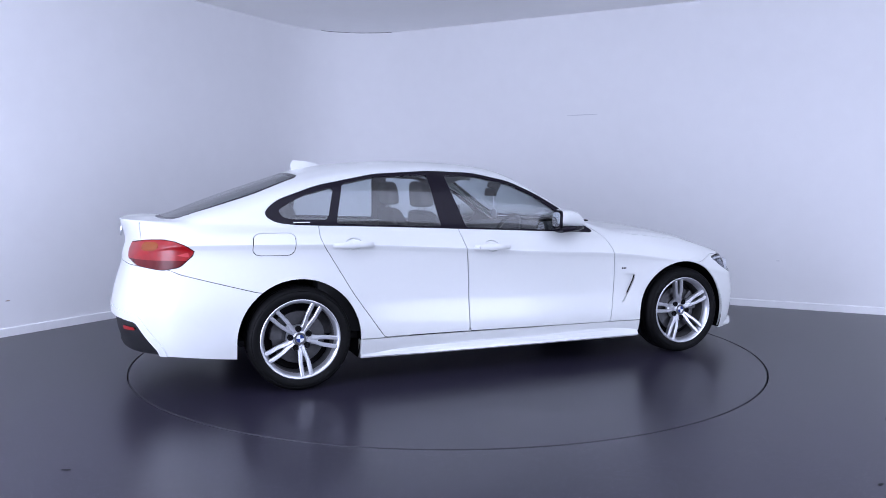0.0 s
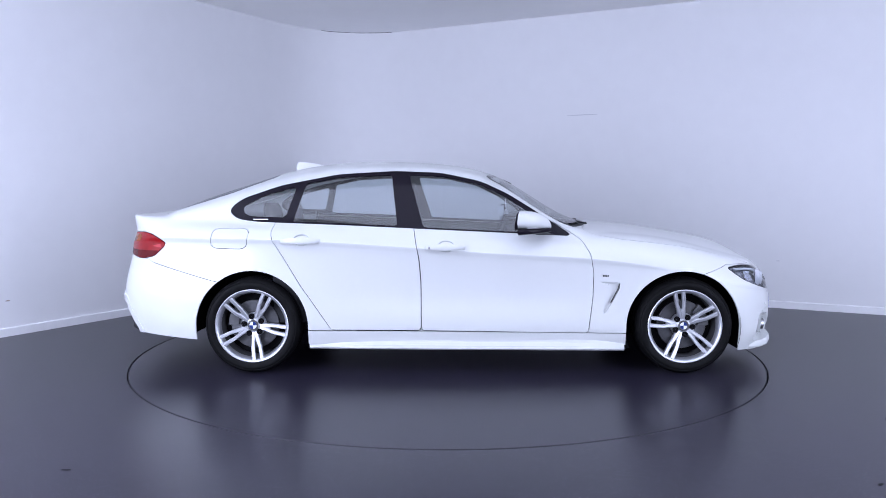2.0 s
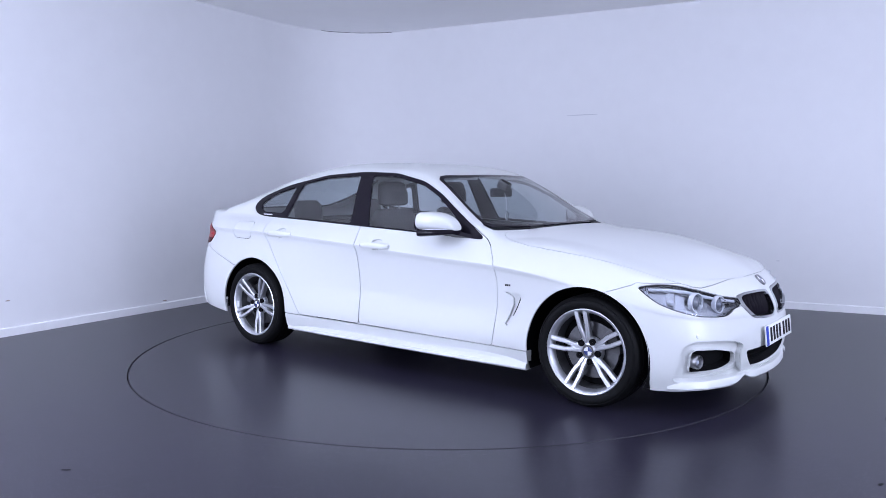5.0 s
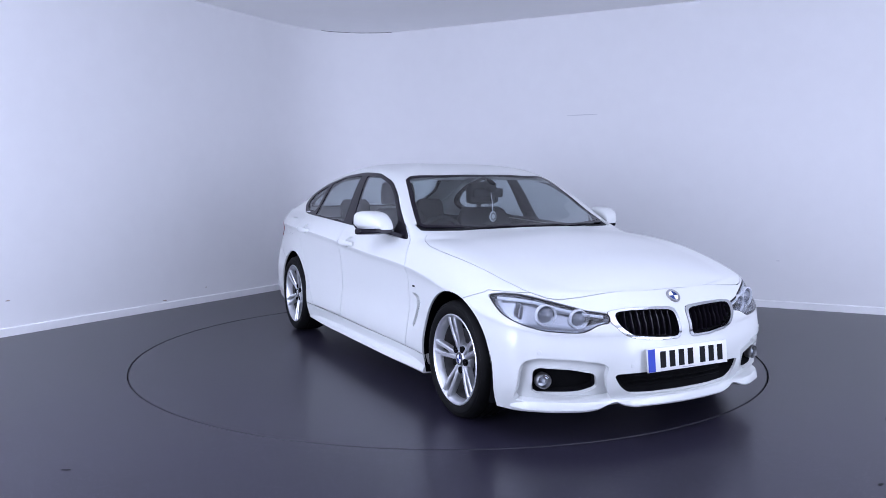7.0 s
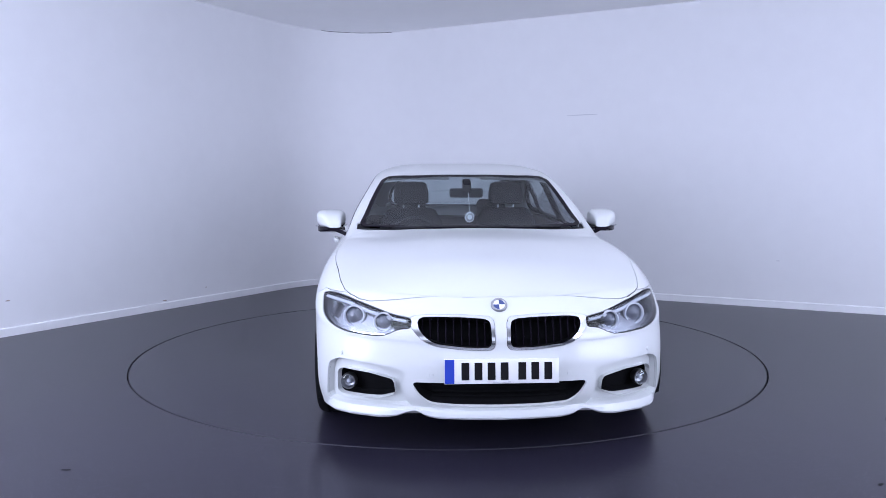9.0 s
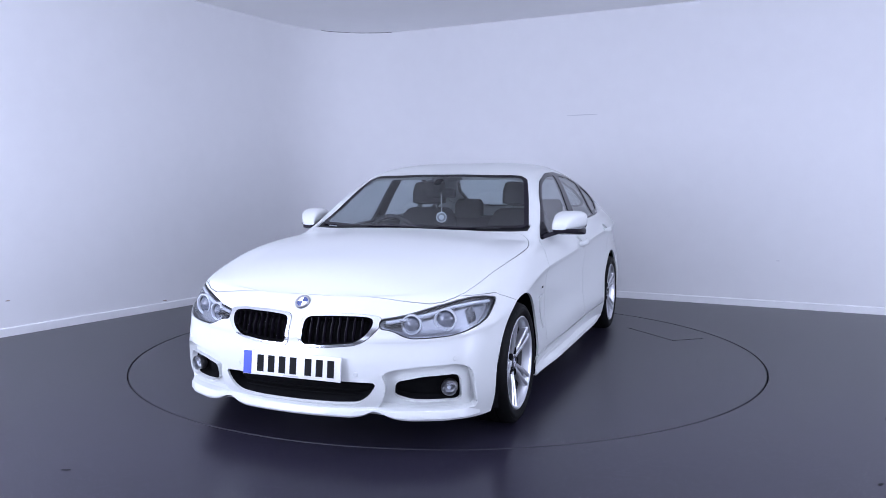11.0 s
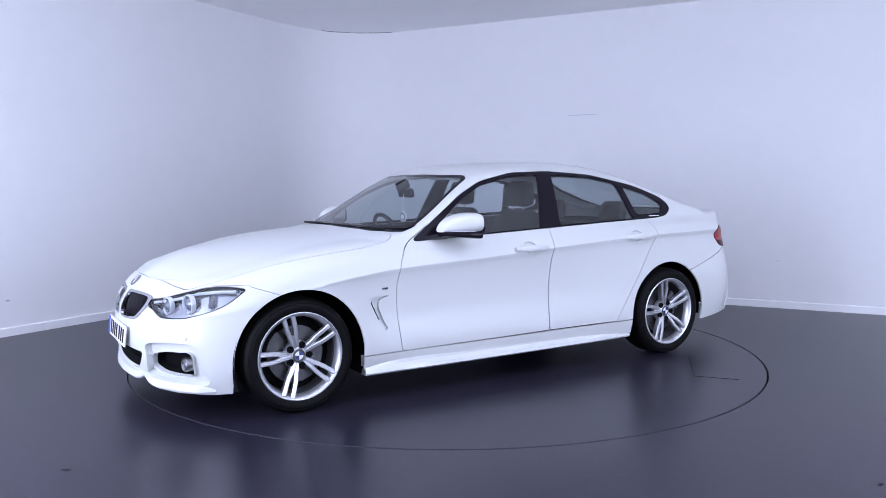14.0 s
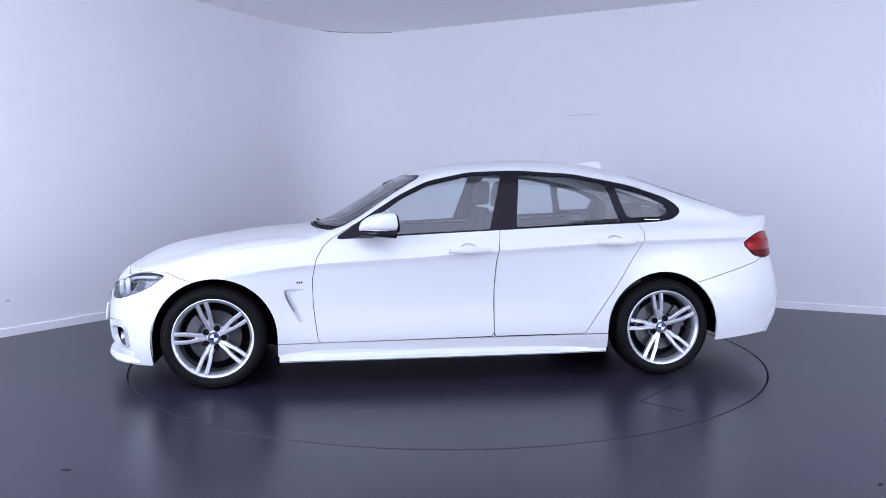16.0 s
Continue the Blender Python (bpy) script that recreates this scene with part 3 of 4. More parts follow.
# lamps; an outline over the way round the plan and the height
way = hull.way
HEAD = outline([(0.422, 0.617), (0.533, 0.633), (0.629, 0.658), (0.700, 0.675), (0.820, 0.696), (0.930, 0.707), (1.012, 0.706), (1.100, 0.692), (1.040, 0.648), (0.984, 0.612), (0.916, 0.586), (0.848, 0.566),
                (0.752, 0.545), (0.640, 0.536), (0.565, 0.534), (0.522, 0.549), (0.492, 0.565), (0.451, 0.574), (0.422, 0.573)], 1, 0.012)
hull.cut("shell", "lamp_edge", inside(3, 2, HEAD), gap=0.003)
# The black border is widened on top to draw in the bonnet's shadow gap.
hull.cut("lamp_edge", "headlamp", both(inside(3, 2, HEAD, -0.0035), inside(3, 2, HEAD - [0.0, 0.007])))
# bonnet
BONNET = outline([(2.031, -0.2), (2.031, 0.0), (2.025, 0.20), (1.971, 0.47), (1.928, 0.630), (1.850, 0.718), (1.70, 0.757), (1.57, 0.776), (1.45, 0.798), (1.28, 0.813), (1.15, 0.816), (0.97, 0.810), (0.82, 0.770),
                  (0.755, 0.712), (0.815, 0.45), (0.845, 0.2), (0.85, -0.2)], 1)
on_top = lambda p: 0.66 - p[2]
hull.cut("shell", "bonnet", both(inside(0, 1, BONNET), on_top), gap=0.0035)
hull.cut("shell", "cowl", both(inside(0, 1, [(0.85, -0.2), (0.85, 0.2), (0.80, 0.5), (0.70, 0.73), (0.60, 0.73), (0.60, -0.2)]), above, lambda p: p[2] - 0.99))

# tail lamps
TAIL = outline([(way(-1.99, 0.87), 0.843), (way(-2.05, 0.855), 0.885), (way(-2.12, 0.835), 0.908), (way(-2.20, 0.79), 0.918), (way(-2.31, 0.67), 0.912), (way(-2.40, 0.46), 0.892),
                (way(-2.41, 0.40), 0.850), (way(-2.40, 0.46), 0.795), (way(-2.34, 0.63), 0.762), (way(-2.18, 0.80), 0.742), (way(-2.08, 0.845), 0.760)], 1, 0.014)
hull.cut("shell", "tail_edge", inside(3, 2, TAIL), gap=0.003)
hull.cut("tail_edge", "tail_lamp", inside(3, 2, TAIL, -0.005))

# nose: kidney grilles and air intakes
ahead = lambda p: 1.6 - p[0]
KIDNEY = outline([(0.026, 0.500), (0.028, 0.612), (0.045, 0.632), (0.17, 0.639), (0.306, 0.639), (0.385, 0.631), (0.412, 0.622), (0.408, 0.580), (0.386, 0.555), (0.350, 0.520), (0.300, 0.500), (0.165, 0.486), (0.045, 0.484)], 1, 0.014)
GRILLE = outline([(0.043, 0.508), (0.044, 0.602), (0.062, 0.620), (0.17, 0.627), (0.305, 0.628), (0.374, 0.621), (0.378, 0.588), (0.352, 0.545), (0.300, 0.513), (0.165, 0.498), (0.058, 0.496)], 1, 0.016)
hull.cut("shell", "kidney_ring", both(inside(1, 2, KIDNEY), ahead), gap=0.002)
hull.cut("kidney_ring", "kidney", both(inside(1, 2, GRILLE), ahead))
MOUTH = outline([(-0.2, 0.338), (0.0, 0.338), (0.25, 0.337), (0.408, 0.334), (0.384, 0.288), (0.352, 0.255), (0.316, 0.232), (0.20, 0.222), (0.0, 0.219), (-0.2, 0.219)], 1, 0.012)
hull.cut("shell", "mouth", both(inside(1, 2, MOUTH), ahead))
SCOOP = outline([(0.812, 0.203), (0.805, 0.345), (0.795, 0.395), (0.745, 0.420), (0.60, 0.410), (0.478, 0.394), (0.425, 0.372), (0.446, 0.335), (0.442, 0.285), (0.428, 0.240), (0.395, 0.212), (0.485, 0.205), (0.615, 0.202)], 1, 0.012)
INTAKE = outline([(0.763, 0.350), (0.744, 0.371), (0.609, 0.362), (0.492, 0.338), (0.482, 0.268), (0.553, 0.238), (0.611, 0.236), (0.749, 0.241), (0.763, 0.256)], 1, 0.010)
hull.cut("shell", "scoop", both(inside(1, 2, SCOOP), ahead))
hull.cut("scoop", "intake", both(inside(1, 2, INTAKE), ahead))
VENT = outline([(0.990, 0.588), (0.968, 0.601), (0.850, 0.600), (0.856, 0.576), (0.930, 0.567), (0.938, 0.550), (0.905, 0.470), (0.864, 0.398), (0.895, 0.398), (0.932, 0.460), (0.978, 0.550)], 1, 0.008)
# doors
FRONT_DOOR = outline([(0.70, 0.90), (0.745, 0.862), (0.79, 0.784), (0.815, 0.66), (0.812, 0.50), (0.80, 0.40), (0.782, 0.268), (-0.301, 0.284), (-0.303, 0.60), (-0.315, 0.75), (-0.345, 0.90),
                      (-0.36, 0.99), (0.55, 0.99)], 1, 0.008)
REAR_DOOR = outline([(-0.303, 0.284), (-0.885, 0.290), (-0.908, 0.324), (-1.079, 0.570), (-1.208, 0.786), (-1.260, 0.870), (-1.276, 0.920), (-1.266, 0.975), (-1.25, 1.02), (-0.36, 1.02), (-0.345, 0.90),
                     (-0.317, 0.75), (-0.305, 0.60)], 1, 0.008)
beside = lambda p: 0.70 - p[1]
hull.cut("shell", "front_door", both(inside(0, 2, FRONT_DOOR), beside), gap=JOINT)
hull.cut("shell", "rear_door", both(inside(0, 2, REAR_DOOR), beside), gap=JOINT)
# sill, bumpers, boot, roof and wings
hull.cut("shell", "sill", both(lambda p: p[2] - 0.276 + 0.010 * p[0], lambda p: np.abs(p[0] + 0.01) - 1.3, beside), gap=0.006)
hull.cut("shell", "front_bumper", both(lambda p: 1.50 - p[0], lambda p: p[2] - np.where(p[0] > 1.66, 0.712, 0.703 - (1.66 - p[0]) * 0.34)), gap=0.003)
hull.cut("shell", "rear_bumper", both(lambda p: p[0] + 1.6, lambda p: p[2] - np.interp(-p[0], [1.60, 1.66, 2.07, 2.13, 2.3], [0.598, 0.607, 0.719, 0.745, 0.76])), gap=0.004)
DIFFUSER = [(4.985, 0.18), (5.017, 0.283), (5.150, 0.428), (5.175, 0.440), (5.33, 0.446), (way(-2.43, 0.33), 0.44), (way(-2.455, 0.0) + 0.3, 0.44), (way(-2.455, 0.0) + 0.3, 0.18)]
hull.cut("rear_bumper", "diffuser", inside(3, 2, DIFFUSER))
hull.cut("rear_bumper", "rear_fin", inside(3, 2, DIFFUSER, 0.046))
REFLEX = outline([(5.372, 0.372), (5.200, 0.384), (5.190, 0.404), (5.372, 0.396)], 1, 0.008)
hull.cut("diffuser", "reflex", inside(3, 2, REFLEX))
BOOT = outline([(-2.0, 0.60), (-2.09, 0.585), (-2.20, 0.60), (-2.50, 0.52), (-2.50, -0.2), (-2.0, -0.2)], 1)
hull.cut("shell", "boot_lid", both(inside(0, 1, BOOT), lambda p: 0.70 - p[2]), gap=0.004)
hull.cut("shell", "roof", both(lambda p: p[1] - RAIL_Y(p[0]) + 0.02, lambda p: 1.0 - p[2], lambda p: p[0] - 0.7))
hull.cut("shell", "front_wing", lambda p: 0.4 - p[0])
hull.cut("front_wing", "vent", both(inside(0, 2, VENT), beside))

# ---------------------------------------------------------------- panels
hull.part("bonnet", "bonnet", PAINT, car, "glossy white bonnet")
hull.part("cowl", "cowl", PLASTIC, car, "black plastic cowl under the windscreen", shift=(0, 0, -0.012))
hull.part("roof", "roof", PAINT, car, "glossy white roof panel", rim=0)
hull.part("windscreen", "windscreen", SCREEN, car, "lightly tinted windscreen", rim=0)
hull.part("screen_band", "windscreen_surround", BLACK, car, "black windscreen border", rim=0.006)
hull.part("rear_screen", "rear_screen", SCREEN, car, "tinted rear screen", rim=0)
hull.part("back_band", "rear_screen_surround", BLACK, car, "black rear screen border", rim=0.006)
hull.part("front_bumper", "front_bumper", PAINT, car, "white sculpted front bumper")
hull.part("scoop", "bumper_scoop", PAINT, car, "white recess round the side intake", sides=(1,), depth=0.038, rim_mat=PAINT)
hull.part("scoop", "bumper_scoop", PAINT, car, "white recess round the side intake", sides=(-1,), depth=0.038, rim_mat=PAINT)
hull.part("mouth", "lower_intake", LINING, car, "black lower air intake", depth=0.075)
hull.part("rear_bumper", "rear_bumper", PAINT, car, "white rear bumper")
hull.part("diffuser", "rear_diffuser", PLASTIC, car, "black plastic rear diffuser", depth=0.02, rim=0.01, rim_mat=PLASTIC)
hull.part("rear_fin", "bumper_edge", PAINT, car, "white raised edge over the diffuser", depth=-0.008, rim=0.012)
hull.part("boot_lid", "boot_lid", PAINT, car, "white boot lid with a small lip")
for s in (1, -1):
    one = dict(sides=(s,))
    hull.part("front_wing", "front_wing", PAINT, car, "white front wing", **one)
    if s > 0:
        hull.part("shell", "rear_quarter", PAINT, car, "white rear quarter panel and roof rail", **one)
    hull.part("window_frame", "window_frame", BLACK, car, "gloss black side window frame", rim=0.02, **one)
    hull.part("sill", "sill", PAINT, car, "white sill below the doors", **one)
    for key in PANES:
        hull.part(key, "side_window", GLASS, car, "tinted side window", rim=0, depth=0.004, **one)
    hull.part("intake", "side_intake", LINING, car, "black side air intake", depth=0.085, sunk=0.038, **one)
    hull.part("vent", "wing_vent", PAINT, car, "shallow hook-shaped air outlet in the wing", depth=0.018, **one)
    hull.part("reflex", "rear_reflector", REDLENS, car, "red reflector strip", depth=0.012, **one)
hull.regions["quarter_right"] = list(hull.regions["shell"])
FLAP = outline([(-1.672, 0.818), (-1.436, 0.814), (-1.424, 0.88), (-1.420, 0.946), (-1.660, 0.946), (-1.668, 0.88)], 2)
hull.cut("quarter_right", "flap", both(inside(0, 2, FLAP), beside), gap=JOINT)
hull.part("quarter_right", "rear_quarter", PAINT, car, "white rear quarter panel with the fuel flap", sides=(-1,))
hull.part("flap", "fuel_flap", PAINT, car, "white rounded fuel flap", sides=(-1,))

# added dark shell to block light and blacken the joints, wheel houses and floor pan


def light_block_shell():
    u, grid, _ = skin()
    nu, nv = grid.shape[:2]
    g = grid[::4, :41:3].copy()
    keep, faces = g.reshape(-1, 3), []
    idx = np.arange(len(keep)).reshape(g.shape[:2])
    verts = []
    for s in (1, -1):
        o = len(verts)
        for p in keep:
            c = Vector((p[0] * 0.975, max(p[1] - 0.05, 0.0) * s, p[2] * 0.97 + 0.004))
            verts.append(c)
        for i in range(g.shape[0] - 1):
            for j in range(g.shape[1] - 1):
                f = [int(idx[i, j]), int(idx[i + 1, j]), int(idx[i + 1, j + 1]), int(idx[i, j + 1])]
                c = keep[f].mean(0)
                if min(math.hypot(c[0] - x, c[2] - 0.305) for x in (1.395, -1.405)) < 0.54 and c[1] > 0.40:
                    continue
                if c[0] > 1.6:
                    continue
                faces.append([o + k for k in f])
    me = mesh_of("light_block_shell", verts, faces, LINING)
    ob = new("light_block_shell", me)
    ob.parent = car
    tagged(ob, "added dark shell that blocks light and darkens the panel joints")


light_block_shell()

bm = bmesh.new()
box(bm, -1.0, 1.0, -0.80, 0.80, 0.17, 0.24, round_by=0.02)
box(bm, 1.0, 2.02, -0.45, 0.45, 0.18, 0.24, round_by=0.02)
box(bm, -2.30, -1.0, -0.45, 0.45, 0.24, 0.30, round_by=0.02)
put("floor_pan", bm, LINING, car, "dark underbody")
for x in (1.395, -1.405):
    for s in (1, -1):
        bm = bmesh.new()
        steps, prev = 28, None
        for k in range(steps + 1):
            a = math.pi * (k / steps * (1.24 if x > 0 else 1.16) - 0.12)
            c, d = math.cos(a), math.sin(a)
            ring = [bm.verts.new((x + c * r, s * y, 0.305 + d * r)) for r, y in ((0.373, 0.872), (0.392, 0.84), (0.392, 0.46), (0.10, 0.46))]
            if prev:
                for p, q, v, w in zip(prev, prev[1:], ring[1:], ring):
                    bm.faces.new((p, q, v, w))
            prev = ring
        put("wheel_house", bm, LINING, car, "dark wheel house lining")


# ---------------------------------------------------------------- doors with handles


def handle(parent, x0, x1, z, s, region):
    """A pull handle over a shallow finger cup."""
    p, n = hull.meet(region, 0, 2, ((x0 + x1) / 2, z))
    y = p.y
    bm = bmesh.new()
    rings = []
    for k in range(15):
        t = k / 14
        w = 0.022 * (0.45 + 0.55 * math.sin(math.pi * min(max(t, 0.04), 0.96)) ** 0.6)
        out = 0.010 + 0.034 * math.sin(math.pi * t) ** 0.45
        x = x0 + (x1 - x0) * t
        thick = 0.014
        rings.append([(x, s * (y + out - thick / 2 + thick / 2 * math.cos(a)), z + 0.004 * math.sin(math.pi * t) + w * math.sin(a)) for a in np.linspace(0, 2 * math.pi, 14, endpoint=False)])
    loft(bm, rings)
    grip = put("door_handle", bm, PAINT, parent, "white pull handle")
    hull.part(region + "_cup", "handle_cup", PAINT, parent, "white finger cup", sides=(s,), depth=0.014, rim_mat=PAINT)
    return grip


for region, x0, x1, z in (("front_door", -0.275, -0.018, 0.826), ("rear_door", -1.205, -0.953, 0.868)):
    xc = x0 + (x1 - x0) * 0.52
    hull.cut(region, region + "_cup", inside(0, 2, [(xc + 0.055 * math.cos(a), z + 0.006 + 0.037 * math.sin(a)) for a in np.linspace(0, 2 * math.pi, 28, endpoint=False)]))
for s in (1, -1):
    for region, x0, x1, z in (("front_door", -0.275, -0.018, 0.826), ("rear_door", -1.205, -0.953, 0.868)):
        door = hull.part(region, region, PAINT, car, "glossy white %s" % region.replace("_", " "), sides=(s,))
        grip = handle(door, x0, x1, z, s, region)
        if region == "front_door" and s < 0:
            p, n = hull.meet(region, 0, 2, (x0 + 0.03, z))
            bm = bmesh.new()
            lathe(bm, [(0.001, 0.002), (0.007, 0.002), (0.009, 0.0), (0.009, -0.02)], Matrix.Translation((x0 + 0.03, s * (p.y + 0.031), z)) @ pose(0, 0, 0, 0, 0, 90 * s), steps=16)
            put("key_lock", bm, STEEL, door, "small round key lock")

# side skirts: a blade that grows out of the sill
for s in (1, -1):
    bm = bmesh.new()
    rings = []
    for k in range(26):
        t = k / 25
        x = 1.018 - t * 2.05
        lift = 0.022 * float(ramp(t, 0.0, 0.25) * ramp(1 - t, 0.0, 0.2))
        top = 0.262 + 0.012 * t
        base = 0.150 + 0.012 * t
        y = 0.872 + 0.018 * float(ramp(t, 0.0, 0.9))
        rings.append([(x, s * (y - 0.06), base), (x, s * (y + lift * 0.6), base + 0.002), (x, s * (y + lift + 0.006), base + 0.012), (x, s * (y + lift), base + 0.032),
                      (x, s * (y - 0.006), base + 0.050), (x, s * (y - 0.012), top), (x, s * (y - 0.06), top)])
    loft(bm, rings)
    put("side_skirt", bm, PAINT, car, "white side skirt", crease=25)

# air outlet behind the front wheel, with a small badge over it
for s in (1, -1):
    p, n = hull.meet("front_wing", 0, 2, (0.92, 0.56))
    y = p.y
    bm = bmesh.new()
    for k, dx in enumerate((0.0, 0.012, 0.024)):
        box(bm, 0.874 + dx * 1.15, 0.884 + dx * 1.05, s * y - s * 0.002, s * y + s * 0.004, 0.636, 0.647)
    put("wing_badge", bm, INK, car, "small dark badge strips", smooth=False)
    # A dark plate on the front wall stands for shade in the open slot.
    bm = bmesh.new()
    rings = []
    for x, z in ((0.984, 0.588), (0.972, 0.552), (0.951, 0.508), (0.928, 0.464)):
        q, n = hull.meet("front_wing", 0, 2, (x, z))
        rings.append([(x - 0.002, s * (q.y - 0.017), z), (x - 0.002, s * (q.y - 0.004), z), (x - 0.001, s * (q.y - 0.004), z), (x - 0.001, s * (q.y - 0.017), z)])
    loft(bm, rings)
    put("slot_shade", bm, LINING, car, "dark plate for the shade inside the open slot", smooth=False)

# ---------------------------------------------------------------- nose
for s in (1, -1):
    hull.part("kidney_ring", "grille_ring", CHROME, car, "chrome kidney grille ring", sides=(s,), depth=-0.003, rim=0.03)
    back = hull.part("kidney", "grille", LINING, car, "black kidney grille", sides=(s,), depth=0.05)
    for k in range(9):
        y = 0.070 + k * 0.0355
        bm = bmesh.new()
        hi = float(np.interp(y, [0.05, 0.30, 0.37], [0.620, 0.624, 0.618]))
        lo = float(np.interp(y, [0.05, 0.165, 0.30, 0.352, 0.378], [0.500, 0.503, 0.518, 0.548, 0.588]))
        rings = []
        for j in range(7):
            t = j / 6
            z = lo + (hi - lo) * t
            q, n = hull.meet("kidney", 1, 2, (y, z))
            back_by = 0.026 - 0.012 * t ** 3
            rings.append([(q.x - back_by, s * (y - 0.0035), z), (q.x - back_by + 0.005, s * y, z), (q.x - back_by, s * (y + 0.0035), z), (q.x - 0.048, s * (y + 0.003), z), (q.x - 0.048, s * (y - 0.003), z)])
        loft(bm, rings)
        put("grille_slat", bm, BLACK, back, "gloss black upright slat")

for k in range(4):
    z = 0.240 + k * 0.024
    line = []
    for y in np.linspace(-0.31, 0.31, 19):
        p, n = hull.meet("mouth", 1, 2, (abs(y), z))
        line.append((p.x - 0.050, y, z))
    bm = bmesh.new()
    tube(bm, line, 0.004, 6)
    put("intake_bar", bm, LINING, car, "black bar of the lower intake")

# lower lip
bm = bmesh.new()
rings = []
for t in np.linspace(-1, 1, 91):
    y = 0.825 * t
    a = abs(y)
    x = float(np.interp(a, [0, 0.15, 0.3, 0.45, 0.565, 0.68, 0.776, 0.825], [2.172, 2.166, 2.146, 2.109, 2.066, 2.010, 1.938, 1.868])) - 0.014
    low = float(np.interp(a, [0, 0.28, 0.34, 0.385, 0.41, 0.47, 0.54, 0.825], [0.160, 0.162, 0.172, 0.196, 0.194, 0.168, 0.158, 0.154]))
    high = float(np.interp(a, [0, 0.30, 0.385, 0.44, 0.825], [0.206, 0.208, 0.214, 0.210, 0.204]))
    out = float(np.interp(a, [0, 0.30, 0.385, 0.42, 0.50, 0.68, 0.76, 0.825], [0.006, 0.006, 0.004, 0.010, 0.024, 0.020, 0.010, -0.016]))
    turn = float(np.interp(a, [0, 0.3, 0.565, 0.776, 0.825], [0.0, 0.17, 0.42, 0.75, 0.95]))
    c, d = math.cos(turn), math.sin(turn) * (1 if t > 0 else -1)
    rings.append([(x + k * c, y + k * d, z) for k, z in ((-0.075, low + 0.004), (out - 0.020, low), (out - 0.006, low + 0.003), (out, (low * 0.75 + high * 0.25)), (out - 0.003, (low * 0.25 + high * 0.75)),
                                                       (out - 0.010, high - 0.002), (-0.018, high + 0.003), (-0.075, high + 0.004))])
loft(bm, rings)
put("front_lip", bm, PAINT, car, "white front lip with swept blades", crease=30)


def roundel(parent, centre, normal, r, name, ring_mat):
    """A round badge: a pale rim and four plain fields of blue and white."""
    m = Matrix.Translation(centre) @ Vector(normal).to_track_quat("X", "Z").to_matrix().to_4x4()
    bm = bmesh.new()
    lathe(bm, [(r * 0.70, 0.004), (r * 0.78, 0.007), (r * 0.95, 0.007), (r, 0.004), (r, -0.004), (r * 0.70, -0.004)], m, steps=32, close=True)
    rim = put(name, bm, ring_mat, parent, "round badge with a pale rim")
    for k in range(4):
        bm = bmesh.new()
        a0 = math.pi / 2 * k
        hub = bm.verts.new(m @ Vector((0.005, 0, 0)))
        arc = [bm.verts.new(m @ Vector((0.004, r * 0.72 * math.cos(a0 + math.pi / 2 * j / 8), r * 0.72 * math.sin(a0 + math.pi / 2 * j / 8)))) for j in range(9)]
        for p, q in zip(arc, arc[1:]):
            bm.faces.new((hub, p, q))
        put("badge_field", bm, WHITE if k % 2 else BADGE, rim)
    return rim


p, n = hull.meet("front_bumper", 1, 2, (0.0, 0.682))
roundel(car, (p.x + 0.004, 0, p.z), (n.x, 0, n.z), 0.038, "bonnet_badge", STEEL)
roundel(car, (-2.385, 0, 0.945), (-1, 0, 0.1), 0.040, "boot_badge", ALLOY)


def plate(x, z, face, y0):
    """A number plate: pale board, blue end strip and plain dark bars for its characters."""
    m = Matrix.Translation((x, y0, z)) @ pose(0, 0, 0, 0, -6 * face, 0 if face > 0 else 180)
    bm = bmesh.new()
    box(bm, -0.006, 0.003, -0.260, 0.260, -0.056, 0.056, m, 0.002)
    board = put("number_plate", bm, PLATE, car, "pale number plate with dark bars", crease=30)
    bm = bmesh.new()
    box(bm, 0.003, 0.0045, -0.258, -0.215, -0.054, 0.054, m)
    put("plate_strip", bm, BLUE, board, "blue end strip", smooth=False)
    for k, y in enumerate((-0.165, -0.106, -0.047, 0.012, 0.092, 0.151, 0.210)):
        bm = bmesh.new()
        box(bm, 0.003, 0.0045, y - 0.0175, y + 0.0175, -0.039, 0.039, m)
        put("plate_bar", bm, INK, board, smooth=False)
    bm = bmesh.new()
    box(bm, 0.003, 0.0045, -0.04, 0.04, -0.051, -0.047, m)
    put("maker_bar", bm, SCUFF, board, smooth=False)


plate(2.182, 0.395, 1, 0.0)

# fog lamps, parking sensors
for s in (1, -1):
    p, n = hull.meet("intake", 1, 2, (0.700, 0.304))
    m = Matrix.Translation((p.x - 0.045, s * 0.700, 0.304)) @ pose(0, 0, 0, 0, 0, 12 * s)
    bm = bmesh.new()
    lathe(bm, [(0.038, -0.02), (0.037, 0.016), (0.034, 0.020), (0.031, 0.014), (0.026, -0.004), (0.001, -0.012)], m, steps=32)
    lamp = put("fog_lamp", bm, STEEL, car, "round fog lamp with a bright bowl")
    bm = bmesh.new()
    lathe(bm, [(0.001, 0.020), (0.018, 0.019), (0.032, 0.014)], m, steps=32)
    put("lamp_lens", bm, LENS, lamp, "clear lens")
    bm = bmesh.new()
    lathe(bm, [(0.001, 0.012), (0.009, 0.010), (0.012, 0.0), (0.012, -0.01)], m, steps=16)
    put("lamp_bulb", bm, PALE, lamp, "pale bulb")
